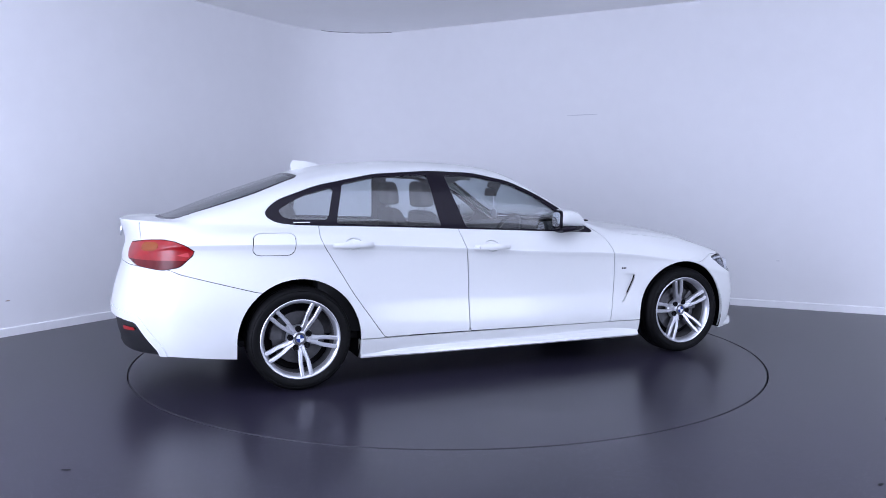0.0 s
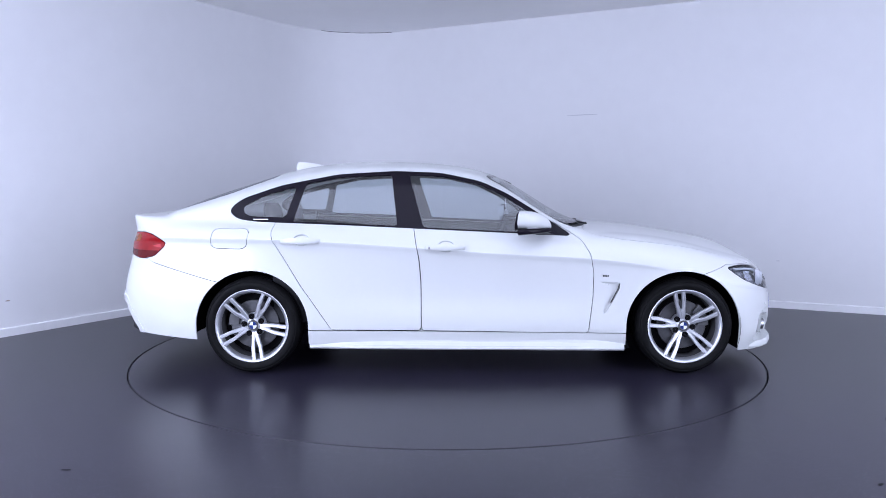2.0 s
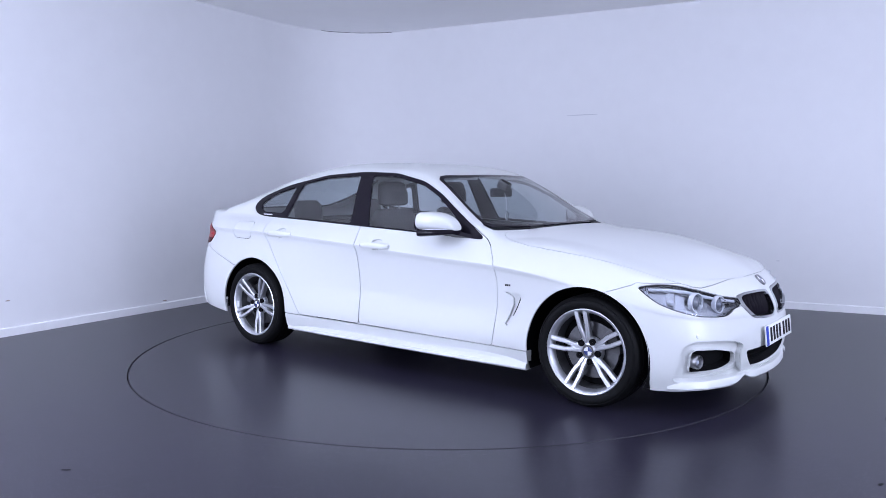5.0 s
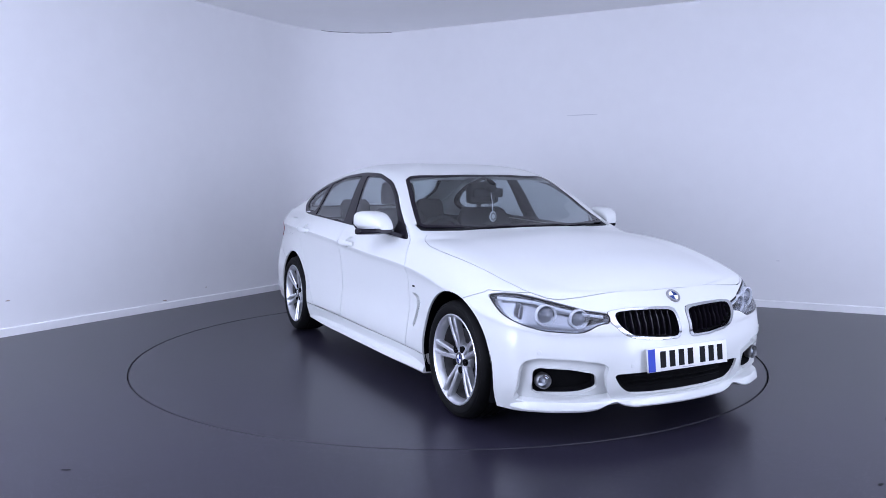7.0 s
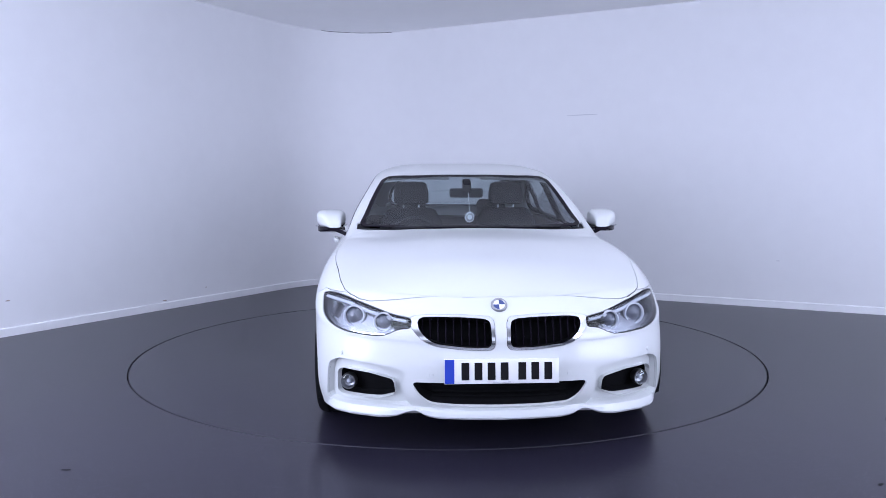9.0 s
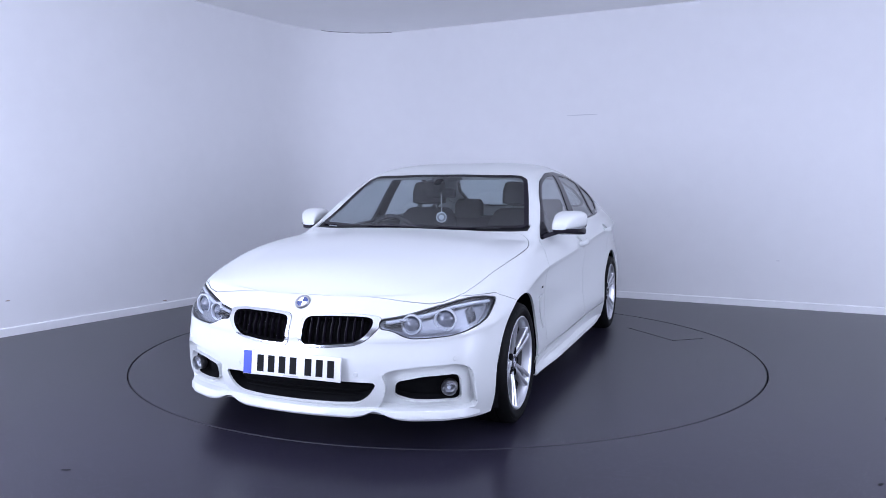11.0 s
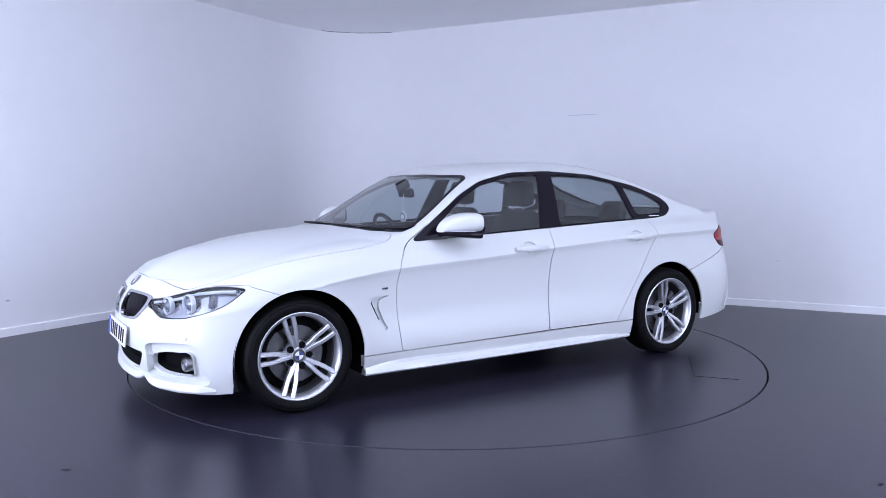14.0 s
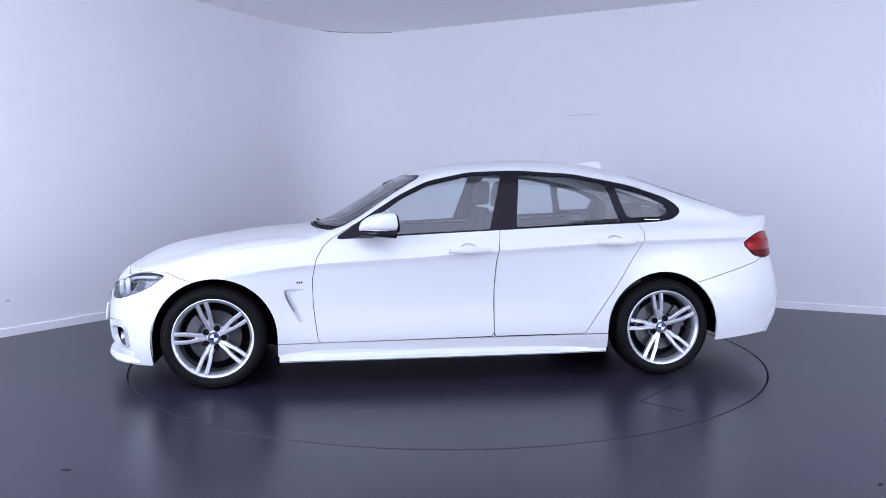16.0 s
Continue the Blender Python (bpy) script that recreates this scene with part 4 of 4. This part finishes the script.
for y, z in ((0.315, 0.372), (-0.315, 0.372), (0.735, 0.445), (-0.735, 0.445)):
    p, n = hull.meet("front_bumper", 1, 2, (abs(y), z))
    bm = bmesh.new()
    lathe(bm, [(0.001, 0.0015), (0.009, 0.0015), (0.0105, 0.0), (0.0105, -0.01)], Matrix.Translation((p.x, y, z)) @ Vector((n.x, n.y * (1 if y > 0 else -1), n.z)).to_track_quat("X", "Z").to_matrix().to_4x4(), steps=20)
    put("parking_sensor", bm, PAINT, car, "small round parking sensor")

# headlamps
for s in (1, -1):
    lamp = hull.part("headlamp", "headlamp", REFLECTOR, car, "clear headlamp with twin round projectors", sides=(s,), depth=0.034, rim_mat=REFLECTOR)
    hull.part("lamp_edge", "lamp_edge", PLASTIC, lamp, "black lamp border, widened on top for the shadow gap", sides=(s,), depth=0.002, rim=0.02)
    hull.part("headlamp", "lamp_lens", LENS, lamp, "clear lamp cover", sides=(s,), depth=0.001, rim=0)
    for y, z, r in ((0.672, 0.611, 0.053), (0.533, 0.592, 0.047)):
        p, n = hull.meet("headlamp", 1, 2, (y, z))
        m = Matrix.Translation((p.x - 0.030, s * y, z)) @ pose(0, 0, 0, 0, 0, 14 * s)
        bm = bmesh.new()
        lathe(bm, [(r, -0.012), (r * 1.0, 0.008), (r * 0.97, 0.013), (r * 0.88, 0.013), (r * 0.80, 0.004)], m, steps=36)
        put("lamp_ring", bm, PALE, lamp, "pale light ring")
        bm = bmesh.new()
        lathe(bm, [(0.001, 0.020), (r * 0.35, 0.016), (r * 0.66, 0.004), (r * 0.85, -0.008)], m, steps=36)
        put("projector", bm, PROJECTOR, lamp, "dark glass projector")
    bm = bmesh.new()
    brow = []
    for y, z in ((0.425, 0.606), (0.50, 0.616), (0.60, 0.640), (0.70, 0.672), (0.77, 0.684), (0.815, 0.684)):
        p, n = hull.meet("headlamp", 1, 2, (y, z))
        brow.append((p.x - 0.004, s * y, z))
    tube(bm, [(x - 0.010, y, z - 0.006) for x, y, z in brow], 0.0085, 8)
    put("light_guide", bm, PALE, lamp, "pale light guide along the top")
    bm = bmesh.new()
    for k, (y, z) in enumerate(((0.765, 0.648), (0.778, 0.628), (0.785, 0.608))):
        p, n = hull.meet("headlamp", 1, 2, (y, z))
        box(bm, p.x - 0.05, p.x - 0.008, *sorted((s * (y - 0.012), s * (y - 0.004))), z - 0.010, z + 0.012)
    put("lamp_ribs", bm, REFLECTOR, lamp, "bright ribs at the outer end")
    bm = bmesh.new()
    for k in range(4):
        z = 0.582 + k * 0.009
        p, n = hull.meet("headlamp", 1, 2, (0.45, z))
        box(bm, p.x - 0.045, p.x - 0.018, *sorted((s * 0.415, s * 0.50)), z - 0.0025, z + 0.0025)
    put("lamp_fins", bm, PLASTIC, lamp, "dark fins beside the grille")

# tail lamps
for s in (1, -1):
    lamp = hull.part("tail_lamp", "tail_lamp", REDLENS, car, "glossy red wraparound tail lamp", sides=(s,), depth=-0.004, rim=0.03)
    hull.part("tail_edge", "lamp_edge", DARKRED, lamp, "dark lamp border", sides=(s,), depth=-0.002, rim=0.02)
    hull.regions["tail_band"] = list(hull.regions["tail_lamp"])
    W0, W1 = way(-2.19, 0.74), way(-2.29, 0.63)
    hull.cut("tail_band", "tail_amber", inside(3, 2, outline([(W0, 0.855), (W0, 0.900), (W1, 0.900), (W1, 0.848)], 1)))
    hull.part("tail_amber", "turn_lens", AMBER, lamp, "amber turn signal lens", sides=(s,), depth=-0.0055, rim=0.004)
    hull.regions.pop("tail_amber")
    STRIPE = (way(-2.03, 0.86), way(-2.17, 0.80))
    hull.cut("tail_band", "tail_stripe", both(lambda p: np.minimum(np.abs(p[2] - 0.822), np.abs(p[2] - 0.846)) - 0.0045, lambda p: np.abs(p[3] - sum(STRIPE) / 2) - (STRIPE[1] - STRIPE[0]) / 2))
    hull.part("tail_stripe", "light_bar", STRIPES, lamp, "pale red light bars", sides=(s,), depth=-0.0055, rim=0.004)
    hull.regions.pop("tail_stripe")
    hull.cut("tail_band", "tail_low", lambda p: p[2] - 0.797)
    hull.part("tail_low", "lower_lens", DARKRED, lamp, "dark red lower lens", sides=(s,), depth=-0.0055, rim=0.004)
    hull.regions.pop("tail_low")


# ---------------------------------------------------------------- mirrors, fin, wipers
def door_mirror(s):
    """A wedge-shaped housing: white cap, black lower shell and foot, a framed mirror facing back."""
    def ring(x, y0, y1, z0, z1, n=28, power=0.55, lean=0.0, slant=0.0):
        yc, zc, hy, hz = (y0 + y1) / 2, (z0 + z1) / 2, (y1 - y0) / 2, (z1 - z0) / 2
        out = []
        for a in np.linspace(0, 2 * math.pi, n, endpoint=False):
            c, d = math.cos(a), math.sin(a)
            dz = math.copysign(abs(d) ** power, d) * hz
            yy = yc + math.copysign(abs(c) ** power, c) * hy
            out.append((x + lean * dz - slant * (yy - 0.82), s * yy, zc + dz))
        return out

    def shape(t):
        k = math.sqrt(max(1 - (t * 0.985) ** 2.3, 0.0))
        return 0.352 + 0.178 * t, 0.822 + 0.020 * t, 0.850 + 0.170 * (1 - 0.55 * t ** 2.2), 0.950, 0.955 + 0.108 * k

    bm = bmesh.new()
    loft(bm, [ring(*shape(t), power=0.62, lean=0.10, slant=0.22 * (1 - t)) for t in (0, 0.03, 0.12, 0.25, 0.4, 0.55, 0.7, 0.82, 0.91, 0.97, 1.0)])
    cap = put("door_mirror", bm, PAINT, car, "white door mirror on a black foot")
    bm = bmesh.new()
    loft(bm, [ring(x + 0.002, y0 + 0.004, y1 - 0.006, 0.908 + 0.020 * t, 0.957, power=0.5, slant=0.22 * (1 - t)) for t in (0, 0.3, 0.6, 0.85, 0.97) for x, y0, y1, z0, z1 in (shape(t),)])
    put("mirror_base", bm, BLACK, cap, "black lower shell")
    bm = bmesh.new()
    rings = [[(x, s * y, z) for x, z in ((xc - w, zc - 0.012), (xc + w, zc - 0.012), (xc + w * 0.8, zc + 0.014), (xc - w * 0.8, zc + 0.014))]
             for y, xc, zc, w in ((0.795, 0.53, 0.905, 0.075), (0.825, 0.50, 0.918, 0.06), (0.875, 0.46, 0.935, 0.05))]
    loft(bm, rings)
    put("mirror_foot", bm, BLACK, cap, "black mirror foot")
    bm = bmesh.new()
    loft(bm, [ring(0.356, 0.823, 1.018, 0.938, 1.060, power=0.62, lean=0.10, slant=0.22), ring(0.340, 0.825, 1.016, 0.936, 1.058, power=0.62, lean=0.10, slant=0.22), ring(0.336, 0.832, 1.009, 0.943, 1.051, power=0.62, lean=0.10, slant=0.22)])
    put("mirror_frame", bm, BLACK, cap, "black frame round the mirror glass")
    bm = bmesh.new()
    loft(bm, [ring(0.337, 0.838, 1.003, 0.949, 1.045, power=0.62, lean=0.10, slant=0.22), ring(0.334, 0.838, 1.003, 0.949, 1.045, power=0.62, lean=0.10, slant=0.22)])
    put("mirror_pane", bm, MIRROR, cap, "mirror glass")
    bm = bmesh.new()
    tube(bm, [(x - 0.004, s * (y1 - 0.001), 0.957) for t in np.linspace(0.1, 0.86, 10) for x, y0, y1, z0, z1 in (shape(t),)], 0.0045, 8)
    put("turn_strip", bm, CHROME, cap, "pale turn signal strip")
    return cap


for s in (1, -1):
    door_mirror(s)

bm = bmesh.new()
rings = []
for t in np.linspace(0, 1, 12):
    x = -1.075 - 0.205 * t
    h = 0.072 * t ** 0.75
    w = 0.030 * (0.4 + 0.6 * math.sin(math.pi * min(t * 0.7 + 0.05, 1)))
    base = float(SPINE(x)) - 0.006
    rings.append([(x, -w, base), (x - 0.004, -w * 0.5, base + h * 0.6), (x + 0.010 * t, 0, base + h + 0.004), (x - 0.004, w * 0.5, base + h * 0.6), (x, w, base)])
loft(bm, rings)
put("roof_fin", bm, PAINT, car, "white shark-fin aerial")

for s, x0, y0, x1, y1 in ((1, 0.79, -0.50, 0.70, 0.05), (1, 0.795, 0.02, 0.70, 0.56)):
    bm = bmesh.new()
    pts = []
    for t in np.linspace(0, 1, 9):
        x, y = x0 + (x1 - x0) * t, y0 + (y1 - y0) * t
        pts.append((x + 0.03, y, 0.968 - 0.01 * abs(y)))
    tube(bm, pts, 0.007, 6)
    put("wiper", bm, PLASTIC, car, "black wiper arm at rest")

# quarter window strip: small pale bar
for s in (1, -1):
    p, n = hull.meet("window_frame", 0, 2, (-1.36, 0.999))
    bm = bmesh.new()
    box(bm, -1.415, -1.315, *sorted((s * (p.y + 0.001), s * (p.y + 0.004))), 1.000, 1.006)
    put("frame_bar", bm, WHITE, car, "thin pale bar on the window frame", smooth=False)


# ---------------------------------------------------------------- wheels
def wheel(x, y, s, spin):
    """A wheel with a tyre, a five-arm twin-spoke rim, dark discs for the bolt holes, a cap, and the brake behind it."""
    hub = new("wheel")
    hub.parent = car
    hub.matrix_basis = pose(x, s * y, 0.313, 0, 0, 90 * s) if s > 0 else pose(x, s * y, 0.313, 0, 0, -90)
    tagged(hub, "silver alloy wheel with five twin spokes")
    one = Matrix.Identity(4)
    bm = bmesh.new()
    tyre_profile = [(0.232, -0.185), (0.262, -0.215), (0.292, -0.218), (0.312, -0.205), (0.3215, -0.175), (0.322, -0.165), (0.316, -0.160), (0.316, -0.152), (0.3225, -0.148), (0.3225, -0.112), (0.316, -0.108), (0.316, -0.100),
               (0.3225, -0.096), (0.3225, -0.062), (0.316, -0.058), (0.316, -0.050), (0.322, -0.045), (0.3205, -0.028), (0.311, -0.002), (0.300, 0.007), (0.297, 0.0055), (0.292, 0.010), (0.276, 0.012), (0.262, 0.011),
               (0.246, 0.006), (0.238, 0.002), (0.232, -0.012)]
    lathe(bm, [(r - 0.0095 if r > 0.28 else r, h) for r, h in tyre_profile], one, steps=96)
    put("tyre", bm, RUBBER, hub, "black low-profile tyre")
    bm = bmesh.new()
    lathe(bm, [(0.236, -0.045), (0.2405, -0.004), (0.241, 0.003), (0.236, 0.006), (0.228, 0.003), (0.221, -0.008), (0.213, -0.026), (0.211, -0.045)], one, steps=96, close=True)
    put("rim", bm, ALLOY, hub, "silver alloy rim")
    # The barrel is coloured dark to stand for shade behind the spokes.
    bm = bmesh.new()
    lathe(bm, [(0.236, -0.046), (0.211, -0.046), (0.207, -0.19), (0.237, -0.20)], one, steps=64, close=True)
    put("shaded_barrel", bm, CAST, hub, "inner rim barrel, toned dark for the shade behind the spokes")
    for k in range(5):
        m = pose(0, 0, 0, 72 * k + spin, 0, 0)
        bm = bmesh.new()
        for side in (1, -1):
            rings = []
            for t in np.linspace(0, 1, 11):
                r = 0.045 + 0.178 * t
                # the two arms start together at the hub and run out side by side
                off = side * (0.0105 + 0.009 * float(ramp(t, 0.15, 0.6)) + 0.0065 * t)
                w = 0.0125 - 0.0015 * float(ramp(t, 0.1, 0.6)) + 0.002 * t
                front = -0.018 + 0.004 * t - 0.020 * (1 - t) ** 2 + 0.010 * t ** 2
                rings.append([(front, r, off - w), (front + 0.006, r, off - w * 0.55), (front + 0.006, r, off + w * 0.55), (front, r, off + w), (front - 0.034, r, off + w * 0.7), (front - 0.034, r, off - w * 0.7)])
            loft(bm, [[m @ Vector((q[0], -q[2], q[1])) for q in ring] for ring in rings])
        box(bm, -0.062, -0.034, -0.026, 0.026, 0.045, 0.112, m, 0.004)
        put("spoke", bm, ALLOY, hub, "silver twin spoke", crease=35)
    bm = bmesh.new()
    lathe(bm, [(0.001, -0.030), (0.034, -0.030), (0.036, -0.033), (0.045, -0.036), (0.074, -0.040), (0.080, -0.050), (0.080, -0.075), (0.001, -0.075)], one, steps=48)
    put("hub", bm, ALLOY, hub, "silver wheel centre")
    roundel(hub, (-0.031, 0, 0), (1, 0, 0), 0.034, "centre_cap", CAST)
    # Raised dark discs draw the shade of the five bolt holes.
    for k in range(5):
        a = radians(72 * k + 36 + spin + 90)
        bm = bmesh.new()
        lathe(bm, [(0.001, -0.040), (0.008, -0.040), (0.010, -0.036), (0.0185, -0.035), (0.0185, -0.048)], pose(0.0085, 0.059 * math.cos(a), 0.059 * math.sin(a)), steps=16)
        put("bolt_hole_disc", bm, LINING, hub, "dark disc for the shade of a bolt hole")
    bm = bmesh.new()
    lathe(bm, [(0.07, -0.085), (0.158, -0.085), (0.160, -0.088), (0.160, -0.108), (0.07, -0.108)], one, steps=64, close=True)
    put("brake_disc", bm, DISC, hub, "grey steel brake disc")
    bm = bmesh.new()
    turn_caliper = pose(0, 0, 0, 155 if (x > 0) == (s > 0) else 25, 0, 0)
    rings = [[turn_caliper @ Vector((h, r * math.cos(a), r * math.sin(a))) for h, r in ((-0.068, 0.105), (-0.064, 0.15), (-0.07, 0.172), (-0.13, 0.172), (-0.13, 0.105))] for a in np.radians(np.linspace(-26, 26, 9))]
    loft(bm, rings)
    put("brake_caliper", bm, CAST, hub, "dark cast brake caliper")
    bm = bmesh.new()
    lathe(bm, [(0.07, -0.118), (0.200, -0.122), (0.205, -0.128), (0.001, -0.13)], one, steps=48)
    put("brake_shield", bm, LINING, hub, "dark brake backing plate")
    return hub


for x, y in ((1.405, 0.880), (-1.405, 0.908)):
    for s in (1, -1):
        wheel(x, y, s, {(1, -1): 10, (-1, -1): 45, (1, 1): 17, (-1, 1): 11}[(1 if x > 0 else -1, s)])

# ---------------------------------------------------------------- cabin
bm = bmesh.new()
box(bm, -1.75, 0.75, -0.74, 0.74, 0.26, 0.30, round_by=0.01)
put("cabin_floor", bm, CABIN, car, "dark carpeted cabin floor")


def rounded_block(bm, rings_spec):
    """Loft of rounded rectangles: (centre, half wide, half deep, x lean) going up."""
    rings = []
    for (x, y, z), hw, hd in rings_spec:
        ring = []
        for a in np.linspace(0, 2 * math.pi, 20, endpoint=False):
            c, d = math.cos(a), math.sin(a)
            ring.append((x + math.copysign(abs(c) ** 0.6, c) * hd, y + math.copysign(abs(d) ** 0.6, d) * hw, z))
        rings.append(ring)
    loft(bm, rings)


def seat(x, y):
    base = new("seat")
    base.parent = car
    tagged(base, "dark upholstered front seat with a headrest")
    bm = bmesh.new()
    rounded_block(bm, [((x, y, 0.30), 0.22, 0.22), ((x, y, 0.36), 0.25, 0.26), ((x + 0.01, y, 0.46), 0.26, 0.27), ((x + 0.01, y, 0.50), 0.23, 0.25)])
    put("seat_cushion", bm, SEATING, base)
    bm = bmesh.new()
    rounded_block(bm, [((x - 0.22, y, 0.44), 0.22, 0.06), ((x - 0.25, y, 0.55), 0.26, 0.085), ((x - 0.30, y, 0.75), 0.265, 0.085), ((x - 0.36, y, 0.95), 0.235, 0.070), ((x - 0.385, y, 1.03), 0.19, 0.055), ((x - 0.392, y, 1.05), 0.15, 0.03)])
    put("backrest", bm, SEATING, base)
    bm = bmesh.new()
    rounded_block(bm, [((x - 0.385, y, 1.075), 0.10, 0.035), ((x - 0.385, y, 1.09), 0.135, 0.055), ((x - 0.390, y, 1.17), 0.135, 0.058), ((x - 0.400, y, 1.235), 0.12, 0.048), ((x - 0.404, y, 1.252), 0.09, 0.03)])
    put("headrest", bm, SEATING, base, "dark headrest")
    for d in (0.06, -0.06):
        bm = bmesh.new()
        tube(bm, [(x - 0.38, y + d, 1.0), (x - 0.385, y + d, 1.10)], 0.007, 8)
        put("headrest_post", bm, STEEL, base)


for y in (0.37, -0.37):
    seat(-0.06, y)
bench = new("rear_bench")
bench.parent = car
tagged(bench, "dark upholstered rear bench")
bm = bmesh.new()
box(bm, -1.20, -0.72, -0.66, 0.66, 0.30, 0.52, round_by=0.05, steps=3)
put("seat_cushion", bm, SEATING, bench)
bm = bmesh.new()
rounded_block(bm, [((-1.20, 0, 0.46), 0.64, 0.08), ((-1.24, 0, 0.60), 0.66, 0.10), ((-1.36, 0, 0.86), 0.64, 0.08), ((-1.39, 0, 0.93), 0.60, 0.05)])
put("backrest", bm, SEATING, bench)
for y in (0.36, -0.36):
    bm = bmesh.new()
    rounded_block(bm, [((-1.365, y, 0.93), 0.11, 0.035), ((-1.37, y, 0.95), 0.135, 0.05), ((-1.385, y, 1.06), 0.13, 0.05), ((-1.395, y, 1.10), 0.10, 0.03)])
    put("headrest", bm, SEATING, bench)
bm = bmesh.new()
box(bm, -2.1, -1.40, -0.60, 0.60, 0.86, 0.89, round_by=0.01)
put("parcel_shelf", bm, CABIN, car, "dark parcel shelf")

bm = bmesh.new()
rings = []
for t in np.linspace(-1, 1, 25):
    y = 0.72 * t
    hump = 0.03 * math.exp(-((y + 0.37) / 0.2) ** 2)
    bow = 0.10 * t * t
    rings.append([(0.30, y, 0.62), (0.28, y, 0.80), (0.33, y, 0.885 + hump), (0.45, y, 0.925 + hump * 0.6), (0.74 - bow, y, 0.935), (0.74 - bow, y, 0.60)])
loft(bm, rings)
put("dashboard", bm, CABIN, car, "dark soft-touch dashboard")
bm = bmesh.new()
box(bm, -0.35, 0.40, -0.12, 0.12, 0.30, 0.62, round_by=0.03, steps=3)
put("centre_console", bm, CABIN, car, "dark centre console")

# door cards
for s in (1, -1):
    bm = bmesh.new()
    rings = []
    for t in np.linspace(0, 1, 15):
        x = 0.62 - 1.9 * t
        top = 0.885 + 0.075 * t
        rings.append([(x, s * 0.70, 0.32), (x, s * 0.66, 0.60), (x, s * 0.72, 0.72), (x, s * 0.735, top), (x, s * 0.79, top + 0.005), (x, s * 0.83, 0.60), (x, s * 0.81, 0.32)])
    loft(bm, rings)
    put("door_lining", bm, CABIN, car, "dark inner door lining")

# roof lining and pillars
bm = bmesh.new()
rings = []
for t in np.linspace(0, 1, 18):
    x = 0.16 - 1.46 * t
    rings.append([(x, y * float(EDGE_Y(x)) * 1.06, float(SPINE(x)) - 0.030 - (float(SPINE(x)) - float(EDGE_Z(x))) * y * y) for y in np.linspace(-1, 1, 13)]
                 + [(x, y * float(EDGE_Y(x)) * 1.06, float(SPINE(x)) - 0.022 - (float(SPINE(x)) - float(EDGE_Z(x))) * y * y) for y in np.linspace(1, -1, 13)])
loft(bm, rings)
put("roof_lining", bm, HEADLINER, car, "pale grey roof lining")

# steering wheel, on the car's right
rim_at = Matrix.Translation((0.20, -0.37, 0.84)) @ pose(0, 0, 0, 0, 25, 0)
bm = bmesh.new()
lathe(bm, [(0.185 + 0.015 * math.cos(a), 0.015 * math.sin(a)) for a in np.linspace(0, 2 * math.pi, 12, endpoint=False)], rim_at, steps=48, close=True)
steer = put("steering_wheel", bm, CABIN, car, "dark three-spoke steering wheel")
bm = bmesh.new()
lathe(bm, [(0.001, -0.03), (0.06, -0.025), (0.075, 0.0), (0.07, 0.03), (0.001, 0.035)], rim_at, steps=32)
put("horn_pad", bm, CABIN, steer)
for a in (0, 180, 270):
    bm = bmesh.new()
    box(bm, -0.012, 0.012, 0.06, 0.175, -0.018, 0.018, rim_at @ pose(0, 0, 0, a, 0, 0), 0.005)
    put("wheel_spoke", bm, CABIN, steer)

# inside mirror
bm = bmesh.new()
box(bm, -0.012, 0.018, -0.115, 0.115, -0.032, 0.032, pose(0.26, 0.0, 1.172, 0, 8, -6), 0.014, 3)
glass_stem = put("inside_mirror", bm, PLASTIC, car, "black rear-view mirror")
bm = bmesh.new()
box(bm, -0.03, 0.06, -0.03, 0.03, -0.03, 0.035, pose(0.275, 0.0, 1.228, 0, 25, 0), 0.015, 3)
put("mirror_stem", bm, PLASTIC, glass_stem)

# sun visors
for s in (1, -1):
    bm = bmesh.new()
    box(bm, -0.08, 0.08, -0.19, 0.19, -0.008, 0.008, pose(0.06, s * 0.30, 1.285, 0, 12, 0), 0.006)
    put("sun_visor", bm, HEADLINER, car, "pale grey sun visor")


# ---------------------------------------------------------------- the charm under the mirror
def charm():
    """Modelled about the car's own origin, since it rides along with it."""
    ob = tagged(new("hanging_charm"), "small round pale charm on a cord under the mirror", "charm")
    bm = bmesh.new()
    m = pose(0.30, 0.02, 1.007, 0, 0, 18)
    lathe(bm, [(0.001, 0.004), (0.033, 0.004), (0.037, 0.0), (0.033, -0.004), (0.001, -0.004)], m, steps=32)
    disc = put("disc", bm, WHITE, ob, "pale disc")
    bm = bmesh.new()
    lathe(bm, [(0.017, 0.0042), (0.019, 0.006), (0.028, 0.006), (0.029, 0.0042)], m, steps=32)
    put("ring", bm, STEEL, ob, "grey ring on the disc")
    bm = bmesh.new()
    tube(bm, [(0.285, 0.012, 1.17), (0.295, 0.016, 1.12), (0.30, 0.02, 1.038)], 0.0025, 6)
    put("cord", bm, WHITE, ob, "thin pale cord")
    return ob


hanging = charm()


# ---------------------------------------------------------------- what moves
def motions():
    rows = []
    for t, deg in TURN:
        a = radians(deg)
        x = -AXIS_X * math.cos(a) + AXIS_Y * math.sin(a)
        y = -AXIS_X * math.sin(a) - AXIS_Y * math.cos(a)
        rows.append((t, pose(x, y, 0, 0, 0, deg)))
    walk(car, rows)
    walk(hanging, rows)
    walk(table, [(t, pose(0, 0, 0, 0, 0, deg)) for t, deg in TURN])


motions()
